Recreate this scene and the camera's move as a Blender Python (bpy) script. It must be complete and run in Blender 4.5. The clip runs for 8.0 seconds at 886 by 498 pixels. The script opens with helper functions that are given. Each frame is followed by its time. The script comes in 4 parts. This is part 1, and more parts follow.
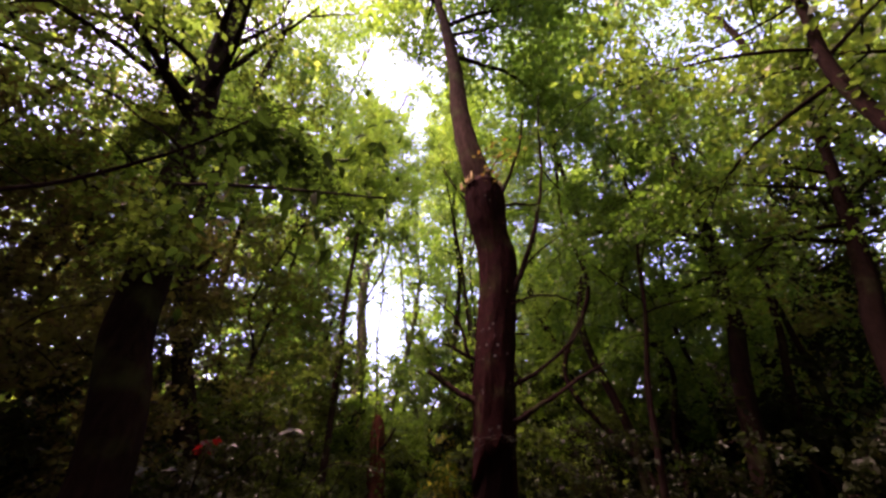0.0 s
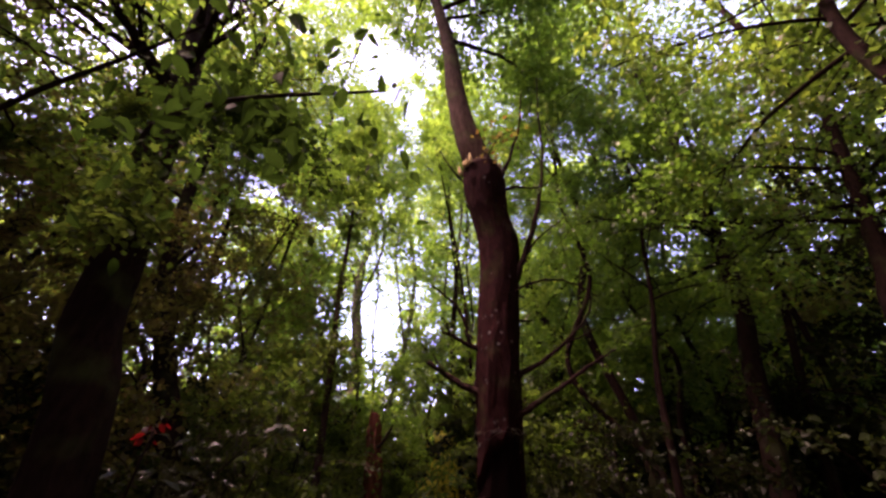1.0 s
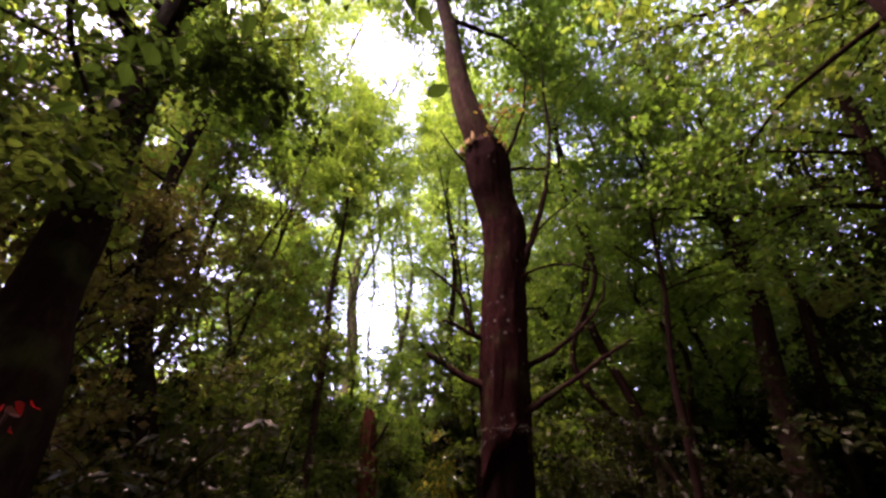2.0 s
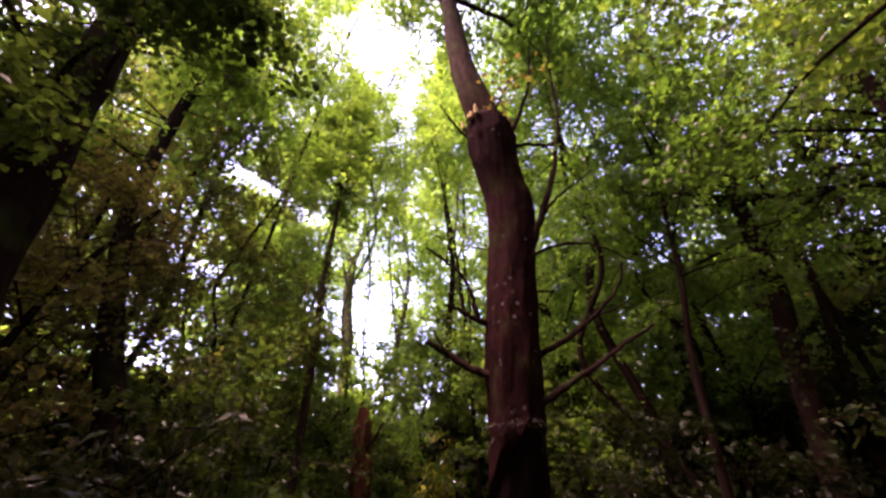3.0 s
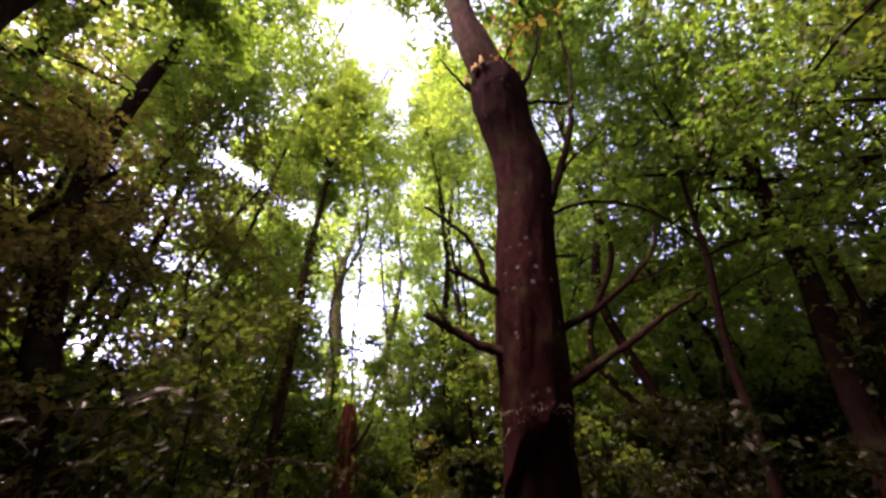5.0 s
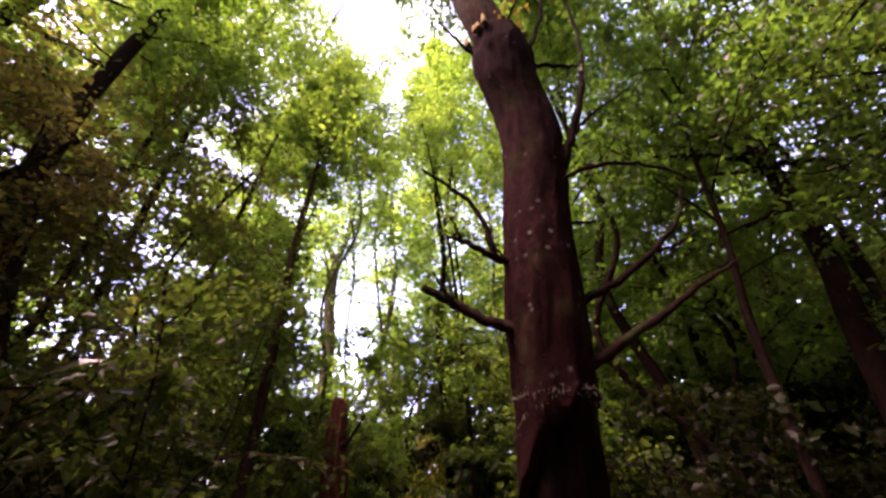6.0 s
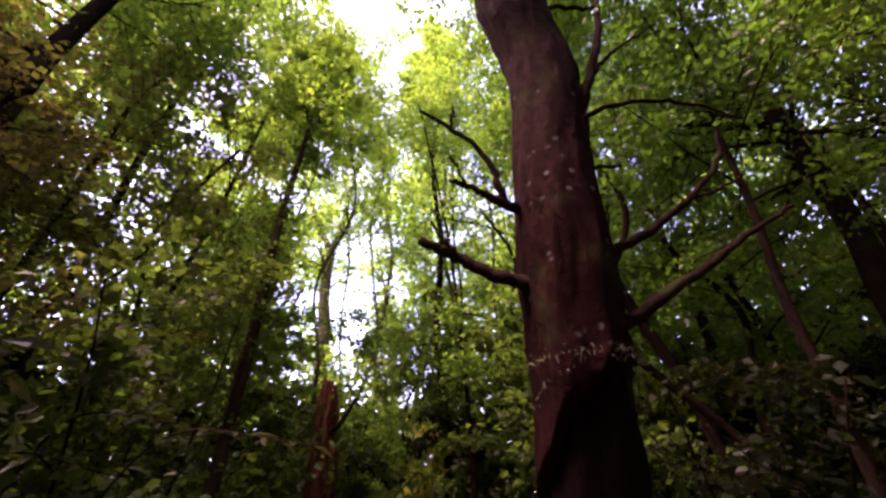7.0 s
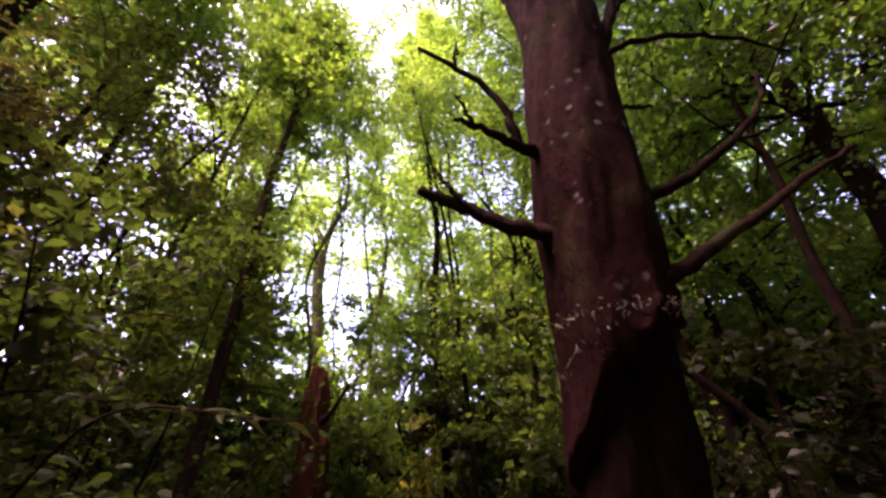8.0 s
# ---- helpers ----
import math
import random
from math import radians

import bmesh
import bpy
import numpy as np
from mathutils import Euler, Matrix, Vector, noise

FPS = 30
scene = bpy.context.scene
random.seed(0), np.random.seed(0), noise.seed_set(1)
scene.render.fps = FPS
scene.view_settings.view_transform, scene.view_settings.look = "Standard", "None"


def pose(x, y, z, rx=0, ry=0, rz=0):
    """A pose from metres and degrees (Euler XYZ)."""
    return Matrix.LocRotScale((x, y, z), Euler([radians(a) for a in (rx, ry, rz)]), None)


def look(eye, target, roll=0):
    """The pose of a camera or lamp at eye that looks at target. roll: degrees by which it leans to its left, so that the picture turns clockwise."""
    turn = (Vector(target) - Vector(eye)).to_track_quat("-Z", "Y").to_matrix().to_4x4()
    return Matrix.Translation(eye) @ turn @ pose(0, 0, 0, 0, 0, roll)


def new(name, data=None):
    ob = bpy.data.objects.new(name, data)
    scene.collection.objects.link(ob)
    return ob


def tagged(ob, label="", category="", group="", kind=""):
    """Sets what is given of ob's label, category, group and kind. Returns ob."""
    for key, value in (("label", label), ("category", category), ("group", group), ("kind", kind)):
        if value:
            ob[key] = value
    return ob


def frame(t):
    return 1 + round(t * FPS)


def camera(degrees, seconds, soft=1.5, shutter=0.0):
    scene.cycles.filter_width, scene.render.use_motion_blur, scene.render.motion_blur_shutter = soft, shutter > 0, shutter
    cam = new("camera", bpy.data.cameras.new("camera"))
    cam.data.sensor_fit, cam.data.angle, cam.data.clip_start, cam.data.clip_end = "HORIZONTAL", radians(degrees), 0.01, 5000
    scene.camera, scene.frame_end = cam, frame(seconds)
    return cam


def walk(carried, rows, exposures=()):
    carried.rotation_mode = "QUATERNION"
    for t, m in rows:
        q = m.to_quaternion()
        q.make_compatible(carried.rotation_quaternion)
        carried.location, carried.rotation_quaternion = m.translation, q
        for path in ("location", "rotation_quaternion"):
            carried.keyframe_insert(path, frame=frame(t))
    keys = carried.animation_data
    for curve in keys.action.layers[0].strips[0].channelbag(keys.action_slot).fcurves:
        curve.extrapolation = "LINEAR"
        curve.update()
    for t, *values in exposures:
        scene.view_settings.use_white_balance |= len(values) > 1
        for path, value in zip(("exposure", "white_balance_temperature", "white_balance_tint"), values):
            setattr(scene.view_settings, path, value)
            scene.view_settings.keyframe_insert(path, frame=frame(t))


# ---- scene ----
cam = camera(101.1, 8.0, soft=2.7)
PATH = [
    (0, (0.28, 0.315, 1.76), (0.17, 1.957, 2.897), 2.2),
    (0.5, (0.249, 0.494, 1.753), (0.155, 2.135, 2.893), 1.6),
    (1, (0.217, 0.66, 1.754), (0.136, 2.304, 2.891), 0.9),
    (1.5, (0.182, 0.849, 1.768), (0.11, 2.493, 2.904), 0.9),
    (3, (0.088, 1.549, 1.797), (0.045, 3.184, 2.947), 0.4),
    (3.5, (0.06, 1.744, 1.797), (0.025, 3.374, 2.956), 0.3),
    (4, (0.043, 1.939, 1.784), (0.019, 3.561, 2.954), 0.2),
    (4.5, (0.019, 2.103, 1.783), (0.006, 3.719, 2.961), 0.2),
    (6, (-0.052, 2.737, 1.788), (-0.023, 4.341, 2.982), -0.6),
    (6.5, (-0.057, 2.989, 1.798), (-0.019, 4.602, 2.98), -1.0),
    (7, (-0.067, 3.216, 1.787), (-0.021, 4.838, 2.956), -0.9),
    (7.5, (-0.077, 3.437, 1.787), (-0.017, 5.062, 2.951), -1.3),
    (8, (-0.109, 3.604, 1.788), (-0.033, 5.238, 2.938), -1.8),
]
walk(cam, [(t, look(eye, target, roll)) for t, eye, target, roll in PATH], exposures=[(0.0, 4.46, 7450, 61), (1.5, 4.54, 7450, 61), (3.0, 4.8, 7450, 61), (8.0, 4.79, 7450, 61)])

# ---- world, sun, exposure ----
SUN_EL, SUN_AZ = 68.0, -106.0          # degrees; azimuth measured from +y, minus to the left
world = bpy.data.worlds.new("sky")
scene.world = world
world.use_nodes = True
wn = world.node_tree
sky = wn.nodes.new("ShaderNodeTexSky")
sky.sky_type, sky.sun_disc = "NISHITA", False
sky.sun_elevation, sky.sun_rotation = radians(SUN_EL), radians(SUN_AZ)
sky.air_density, sky.dust_density, sky.ozone_density = 0.9, 1.0, 1.0
back = wn.nodes["Background"]
back.inputs["Strength"].default_value = 0.058
wn.links.new(sky.outputs["Color"], back.inputs["Color"])
sun_data = bpy.data.lights.new("sun", "SUN")
sun_data.energy, sun_data.angle, sun_data.color = 1.5, radians(34), (1.0, 0.96, 0.90)
sun = new("sun", sun_data)
sun.matrix_world = look((60 * math.sin(radians(SUN_AZ)), 60 * math.cos(radians(SUN_AZ)), 60 * math.tan(radians(SUN_EL))), (0, 0, 0))


# ---- materials ----
def material(name):
    m = bpy.data.materials.new(name)
    m.use_nodes = True
    t = m.node_tree
    t.nodes.clear()
    return m, t, t.nodes.new("ShaderNodeOutputMaterial")


def node(t, kind, **values):
    n = t.nodes.new(kind)
    for k, v in values.items():
        n.inputs[k.replace("_", " ")].default_value = v
    return n


def ramp(t, stops):
    r = t.nodes.new("ShaderNodeValToRGB")
    e = r.color_ramp.elements
    while len(e) < len(stops):
        e.new(0.5)
    for el, (p, c) in zip(e, stops):
        el.position, el.color = p, (*c, 1)
    return r


def leaf_material(name, colours, through_gain=(1.1, 1.05, 0.65), translucent=0.6, gloss=0.02, rough=0.42):
    """Thin leaf: each leaf has its own green, light passes through it yellower than it reflects."""
    m, t, out = material(name)
    geo = t.nodes.new("ShaderNodeNewGeometry")
    col = ramp(t, [(i / (len(colours) - 1), c) for i, c in enumerate(colours)])
    patch = node(t, "ShaderNodeTexNoise", Scale=0.55, Detail=2.0)
    co = t.nodes.new("ShaderNodeTexCoord")
    t.links.new(co.outputs["Object"], patch.inputs["Vector"])
    mixv = t.nodes.new("ShaderNodeMath")
    mixv.operation = "MULTIPLY_ADD"
    t.links.new(patch.outputs["Fac"], mixv.inputs[0])
    mixv.inputs[1].default_value = 1.1
    sub = t.nodes.new("ShaderNodeMath")
    sub.operation = "MULTIPLY_ADD"
    t.links.new(geo.outputs["Random Per Island"], sub.inputs[0])
    sub.inputs[1].default_value, sub.inputs[2].default_value = 0.75, -0.42
    t.links.new(sub.outputs[0], mixv.inputs[2])
    t.links.new(mixv.outputs[0], col.inputs["Fac"])
    fine = node(t, "ShaderNodeTexNoise", Scale=45.0, Detail=2.0)
    t.links.new(co.outputs["Object"], fine.inputs["Vector"])
    vein = t.nodes.new("ShaderNodeMix")
    vein.data_type, vein.blend_type = "RGBA", "MULTIPLY"
    vein.inputs["Factor"].default_value = 0.35
    t.links.new(col.outputs["Color"], vein.inputs["A"])
    t.links.new(fine.outputs["Color"], vein.inputs["B"])
    dif = node(t, "ShaderNodeBsdfDiffuse", Roughness=0.4)
    t.links.new(vein.outputs["Result"], dif.inputs["Color"])
    gain = t.nodes.new("ShaderNodeMix")
    gain.data_type, gain.blend_type = "RGBA", "MULTIPLY"
    gain.inputs["Factor"].default_value = 1.0
    gain.inputs["B"].default_value = (*[4.0 * g for g in through_gain], 1)
    t.links.new(col.outputs["Color"], gain.inputs["A"])
    tra = t.nodes.new("ShaderNodeBsdfTranslucent")
    t.links.new(gain.outputs["Result"], tra.inputs["Color"])
    mix = t.nodes.new("ShaderNodeMixShader")
    mix.inputs[0].default_value = translucent
    t.links.new(dif.outputs[0], mix.inputs[1])
    t.links.new(tra.outputs[0], mix.inputs[2])
    glo = node(t, "ShaderNodeBsdfGlossy", Roughness=rough)
    glo.inputs["Color"].default_value = (1.0, 0.92, 0.78, 1)
    mix2 = t.nodes.new("ShaderNodeMixShader")
    mix2.inputs[0].default_value = gloss
    t.links.new(mix.outputs[0], mix2.inputs[1])
    t.links.new(glo.outputs[0], mix2.inputs[2])
    t.links.new(mix2.outputs[0], out.inputs["Surface"])
    return m


def bark_material(name, dark, light, moss=(0.05, 0.07, 0.02), moss_amount=0.25, scale=1.0, bump=0.5, flecks=0.0, stretch=3.2):
    """Furrowed bark: stretched grain, blotches and a film of moss."""
    m, t, out = material(name)
    co = t.nodes.new("ShaderNodeTexCoord")
    mp = t.nodes.new("ShaderNodeMapping")
    mp.inputs["Scale"].default_value = (14 * scale, 14 * scale, stretch * scale)
    t.links.new(co.outputs["Object"], mp.inputs["Vector"])
    ridge = node(t, "ShaderNodeTexNoise", Scale=1.6, Detail=6.0, Roughness=0.65, Distortion=0.6)
    t.links.new(mp.outputs[0], ridge.inputs["Vector"])
    blot = node(t, "ShaderNodeTexNoise", Scale=2.3, Detail=4.0)
    t.links.new(co.outputs["Object"], blot.inputs["Vector"])
    col = ramp(t, [(0.3, dark), (0.52, tuple(0.5 * (a + b) for a, b in zip(dark, light))), (0.72, light)])
    t.links.new(ridge.outputs["Fac"], col.inputs["Fac"])
    mask = ramp(t, [(0.55, (0, 0, 0)), (0.75, (moss_amount * 2,) * 3)])
    t.links.new(blot.outputs["Fac"], mask.inputs["Fac"])
    mix = t.nodes.new("ShaderNodeMix")
    mix.data_type = "RGBA"
    t.links.new(mask.outputs["Color"], mix.inputs["Factor"])
    t.links.new(col.outputs["Color"], mix.inputs["A"])
    mix.inputs["B"].default_value = (*moss, 1)
    bs = node(t, "ShaderNodeBsdfPrincipled", Roughness=0.95, Specular_IOR_Level=0.01)
    base = mix.outputs["Result"]
    if flecks > 0:
        cell = node(t, "ShaderNodeTexVoronoi", Scale=11.0, Randomness=1.0)
        t.links.new(co.outputs["Object"], cell.inputs["Vector"])
        spot = ramp(t, [(0.10, (flecks,) * 3), (0.26, (0, 0, 0))])
        t.links.new(cell.outputs["Distance"], spot.inputs["Fac"])
        rare = node(t, "ShaderNodeTexNoise", Scale=4.0, Detail=3.0)
        t.links.new(co.outputs["Object"], rare.inputs["Vector"])
        keep = ramp(t, [(0.56, (0, 0, 0)), (0.66, (1, 1, 1))])
        t.links.new(rare.outputs["Fac"], keep.inputs["Fac"])
        both = t.nodes.new("ShaderNodeMath")
        both.operation = "MULTIPLY"
        t.links.new(spot.outputs["Color"], both.inputs[0])
        t.links.new(keep.outputs["Color"], both.inputs[1])
        pale = t.nodes.new("ShaderNodeMix")
        pale.data_type = "RGBA"
        t.links.new(both.outputs[0], pale.inputs["Factor"])
        t.links.new(base, pale.inputs["A"])
        pale.inputs["B"].default_value = (0.20, 0.18, 0.16, 1)
        base = pale.outputs["Result"]
    t.links.new(base, bs.inputs["Base Color"])
    bp = node(t, "ShaderNodeBump", Strength=bump, Distance=0.03)
    t.links.new(ridge.outputs["Fac"], bp.inputs["Height"])
    t.links.new(bp.outputs[0], bs.inputs["Normal"])
    t.links.new(bs.outputs[0], out.inputs["Surface"])
    return m


GREEN = [(0.0342, 0.0620, 0.0085), (0.0495, 0.0860, 0.0114), (0.0684, 0.1080, 0.0152), (0.0990, 0.1320, 0.0190)]
# Brighter, yellower copy of GREEN: sunlight on the farther leaves put into the colour.
SUNLIT = [(0.0504, 0.0960, 0.0133), (0.0756, 0.1320, 0.0190), (0.1035, 0.1600, 0.0247), (0.1530, 0.1900, 0.0304)]
DEEP = [(0.026, 0.042, 0.007), (0.038, 0.060, 0.009), (0.052, 0.076, 0.011), (0.075, 0.09, 0.014)]
OLIVE = [(0.0342, 0.0600, 0.0114), (0.0495, 0.0800, 0.0142), (0.0702, 0.0980, 0.0190), (0.0945, 0.1050, 0.0209)]
leaf_green = leaf_material("leaf_green", GREEN, through_gain=(0.76, 0.84, 0.50))
leaf_canopy = leaf_material("leaf_canopy", [(0.028, 0.050, 0.008), (0.041, 0.068, 0.010), (0.056, 0.084, 0.012), (0.080, 0.10, 0.015)], through_gain=(0.52, 0.72, 0.38), translucent=0.6)
leaf_sunlit = leaf_material("leaf_sunlit", SUNLIT, through_gain=(0.54, 0.62, 0.36), translucent=0.55)
leaf_deep = leaf_material("leaf_deep", DEEP, through_gain=(0.92, 1.0, 0.6), translucent=0.5)
leaf_olive = leaf_material("leaf_olive", OLIVE, through_gain=(0.9, 0.98, 0.6))
leaf_gloss = leaf_material("leaf_gloss", [(0.0141, 0.0142, 0.0050), (0.0211, 0.0233, 0.0061), (0.0306, 0.0333, 0.0081)], translucent=0.12, gloss=0.03, rough=0.3)
# Deep forest shade is put into this leaf colour, far darker than leaf_green.
leaf_shade_painted = leaf_material("leaf_shade_painted", [(0.0063, 0.0058, 0.0025), (0.0080, 0.0095, 0.0031), (0.0092, 0.0146, 0.0037), (0.0114, 0.0165, 0.0043)], through_gain=(0.9, 0.85, 0.5), translucent=0.22, gloss=0.006)
leaf_brown = leaf_material("leaf_brown_green", [(0.0340, 0.0306, 0.0108), (0.0467, 0.0504, 0.0117), (0.0638, 0.0720, 0.0126), (0.0850, 0.0765, 0.0162)], translucent=0.36, gloss=0.02)
# Three darkened copies for low and near foliage, their shade put into the colour.
leaf_brown_shaded = leaf_material("leaf_brown_shaded", [(0.0390, 0.0225, 0.0108), (0.0480, 0.0360, 0.0120), (0.0560, 0.0530, 0.0132), (0.0640, 0.0600, 0.0144)], through_gain=(0.85, 0.9, 0.6), translucent=0.3, gloss=0.008)
leaf_half_shaded = leaf_material("leaf_half_shaded", [(0.0161, 0.0230, 0.0054), (0.0247, 0.0350, 0.0063), (0.0304, 0.0460, 0.0081), (0.0361, 0.0497, 0.0090)], through_gain=(0.92, 1.0, 0.6), translucent=0.42, gloss=0.01)
leaf_near_shaded = leaf_material("leaf_near_shaded", [(0.0113, 0.0214, 0.0045), (0.0150, 0.0270, 0.0053), (0.0197, 0.0326, 0.0062)], through_gain=(0.8, 0.95, 0.55), translucent=0.22, gloss=0.006)
leaf_autumn = leaf_material("leaf_autumn", [(0.0500, 0.0240, 0.0070), (0.0540, 0.0340, 0.0080), (0.0440, 0.0500, 0.0090)], through_gain=(0.5, 0.48, 0.35))
# Grey of dry litter, also used as painted glints on leaves.
leaf_dry_glint = leaf_material("leaf_dry_glint", [(0.03, 0.029, 0.026), (0.055, 0.054, 0.050), (0.09, 0.09, 0.085)], translucent=0.3)
leaf_red = leaf_material("leaf_red", [(0.0240, 0.0016, 0.0013), (0.0330, 0.0022, 0.0017)], through_gain=(0.8, 0.4, 0.35))
# Bright yellow that carries the sunlight on the shoots.
leaf_lit_yellow = leaf_material("leaf_lit_yellow", [(0.1600, 0.1360, 0.0240), (0.2400, 0.2000, 0.0320), (0.2880, 0.2400, 0.0480)])
leaf_dead = leaf_material("leaf_dead", [(0.05, 0.028, 0.015), (0.09, 0.05, 0.025), (0.14, 0.085, 0.045)], translucent=0.15)
bark_red = bark_material("bark_red_brown", (0.0066, 0.0022, 0.0021), (0.022, 0.0072, 0.0066), moss_amount=0.12, scale=1.0, bump=0.7, flecks=0.5, stretch=8.0)
bark_grey = bark_material("bark_grey_brown", (0.016, 0.008, 0.006), (0.052, 0.028, 0.020), moss_amount=0.2)
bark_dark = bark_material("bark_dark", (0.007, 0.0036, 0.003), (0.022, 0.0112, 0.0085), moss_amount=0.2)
# Far trunks' paleness is put into this bark; nearer trunks use bark_dark.
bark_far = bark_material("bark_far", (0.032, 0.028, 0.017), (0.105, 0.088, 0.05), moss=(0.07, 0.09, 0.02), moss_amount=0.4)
bark_rot = bark_material("bark_rotten", (0.036, 0.011, 0.007), (0.125, 0.039, 0.022), moss_amount=0.12, bump=0.8)
# Shade inside the trunk's hollow is put into this near-black bark.
bark_hollow_shade = bark_material("bark_hollow", (0.0030, 0.0015, 0.0014), (0.0100, 0.0042, 0.0038), moss_amount=0.0, bump=0.8)
wood_pale = bark_material("wood_torn_pale", (0.14, 0.09, 0.04), (0.34, 0.24, 0.11), moss_amount=0.0, scale=2.5)
stem_lit_yellow = bark_material("stem_lit_yellow", (0.14, 0.12, 0.03), (0.36, 0.30, 0.09), moss_amount=0.3, scale=2)


def soil_material():
    m, t, out = material("forest_soil")
    co = t.nodes.new("ShaderNodeTexCoord")
    big = node(t, "ShaderNodeTexNoise", Scale=0.7, Detail=5.0)
    small = node(t, "ShaderNodeTexNoise", Scale=22.0, Detail=6.0)
    for n in (big, small):
        t.links.new(co.outputs["Object"], n.inputs["Vector"])
    a = ramp(t, [(0.3, (0.028, 0.018, 0.012)), (0.6, (0.06, 0.04, 0.024)), (0.8, (0.10, 0.066, 0.035))])
    b = ramp(t, [(0.35, (0.45, 0.45, 0.45)), (0.7, (1, 1, 1))])
    t.links.new(big.outputs["Fac"], a.inputs["Fac"])
    t.links.new(small.outputs["Fac"], b.inputs["Fac"])
    mix = t.nodes.new("ShaderNodeMix")
    mix.data_type, mix.blend_type = "RGBA", "MULTIPLY"
    mix.inputs["Factor"].default_value = 1.0
    t.links.new(a.outputs["Color"], mix.inputs["A"])
    t.links.new(b.outputs["Color"], mix.inputs["B"])
    bs = node(t, "ShaderNodeBsdfPrincipled", Roughness=0.95)
    bp = node(t, "ShaderNodeBump", Strength=0.6, Distance=0.05)
    t.links.new(small.outputs["Fac"], bp.inputs["Height"])
    t.links.new(mix.outputs["Result"], bs.inputs["Base Color"])
    t.links.new(bp.outputs[0], bs.inputs["Normal"])
    t.links.new(bs.outputs[0], out.inputs["Surface"])
    return m


soil = soil_material()


# ---- mesh helpers ----
def link_mesh(name, verts, faces, mat, parent=None, label="", smooth=True):
    me = bpy.data.meshes.new(name)
    verts = np.asarray(verts, dtype=np.float32).reshape(-1, 3)
    faces = np.asarray(faces, dtype=np.int32)
    k = faces.shape[1]
    me.vertices.add(len(verts))
    me.vertices.foreach_set("co", verts.ravel())
    me.loops.add(faces.size)
    me.loops.foreach_set("vertex_index", faces.ravel())
    me.polygons.add(len(faces))
    me.polygons.foreach_set("loop_start", np.arange(0, faces.size, k, dtype=np.int32))
    me.polygons.foreach_set("use_smooth", np.full(len(faces), smooth))
    me.materials.append(mat)
    me.update(calc_edges=True)
    me.validate()
    ob = new(name, me)
    if parent is not None:
        ob.parent = parent
    if label:
        ob["label"] = label
    return ob


def thing(name, place, label, category, group="", kind=""):
    """An Empty at the thing's base; parts are given in world metres and shifted to it."""
    ob = new(name)
    ob.location = place
    ob.empty_display_size = 0.2
    return tagged(ob, label, category, group, kind)


def smooth_path(points, n):
    """Catmull-Rom through the points, n samples evenly in parameter."""
    p = np.array(points, float)
    q = np.vstack([2 * p[0] - p[1], p, 2 * p[-1] - p[-2]])
    out = []
    for s in np.linspace(0, len(p) - 1, n):
        i = min(int(s), len(p) - 2)
        f = s - i
        a, b, c, d = q[i:i + 4]
        out.append(0.5 * (2 * b + (c - a) * f + (2 * a - 5 * b + 4 * c - d) * f * f + (3 * b - a - 3 * c + d) * f ** 3))
    return np.array(out)


def tube(points, radii, sides, rough=0.0, freq=3.0, seed=0.0, flare=0.0, cap=True):
    """A tapered, uneven limb: rings round the path. Returns vertices and triangles."""
    p, r = np.asarray(points, float), np.asarray(radii, float)
    n = len(p)
    tan = np.gradient(p, axis=0)
    tan /= np.linalg.norm(tan, axis=1)[:, None] + 1e-9
    ref = np.array([1.0, 0.0, 0.0]) if abs(tan[0][0]) < 0.9 else np.array([0.0, 1.0, 0.0])
    verts = np.zeros((n, sides, 3))
    ang = np.linspace(0, 2 * np.pi, sides, endpoint=False)
    u = ref
    for i in range(n):
        u = u - tan[i] * u.dot(tan[i])
        u /= np.linalg.norm(u)
        v = np.cross(tan[i], u)
        ring = np.outer(np.cos(ang), u) + np.outer(np.sin(ang), v)
        rr = np.full(sides, r[i])
        if rough > 0:
            rr = rr * np.array([1 + rough * (noise.noise(Vector((d[0] * 2.2 + seed, d[1] * 2.2, p[i][2] * freq * 0.35))) + 0.55 * noise.noise(Vector((d[0] * 7 + seed, d[1] * 7, p[i][2] * freq)))) for d in ring])
        if flare > 0:
            low = max(0.0, 1 - (p[i][2] - p[0][2]) / 0.9) ** 2
            rr = rr * (1 + flare * low * (0.7 + 0.6 * np.cos(5 * ang + seed)))
        verts[i] = p[i] + ring * rr[:, None]
    a = np.arange(n - 1)[:, None] * sides + np.arange(sides)[None, :]
    b = np.arange(n - 1)[:, None] * sides + (np.arange(sides)[None, :] + 1) % sides
    f1 = np.stack([a, b, b + sides], -1).reshape(-1, 3)
    f2 = np.stack([a, b + sides, a + sides], -1).reshape(-1, 3)
    verts = verts.reshape(-1, 3)
    faces = np.vstack([f1, f2])
    if cap:
        c = len(verts)
        verts = np.vstack([verts, p[-1] + tan[-1] * r[-1] * 0.4])
        last = (n - 1) * sides + np.arange(sides)
        faces = np.vstack([faces, np.stack([last, (n - 1) * sides + (np.arange(sides) + 1) % sides, np.full(sides, c)], -1)])
    return verts, faces


def join(pieces):
    verts, faces, off = [], [], 0
    for v, f in pieces:
        verts.append(v)
        faces.append(np.asarray(f) + off)
        off += len(v)
    return np.vstack(verts), np.vstack(faces)


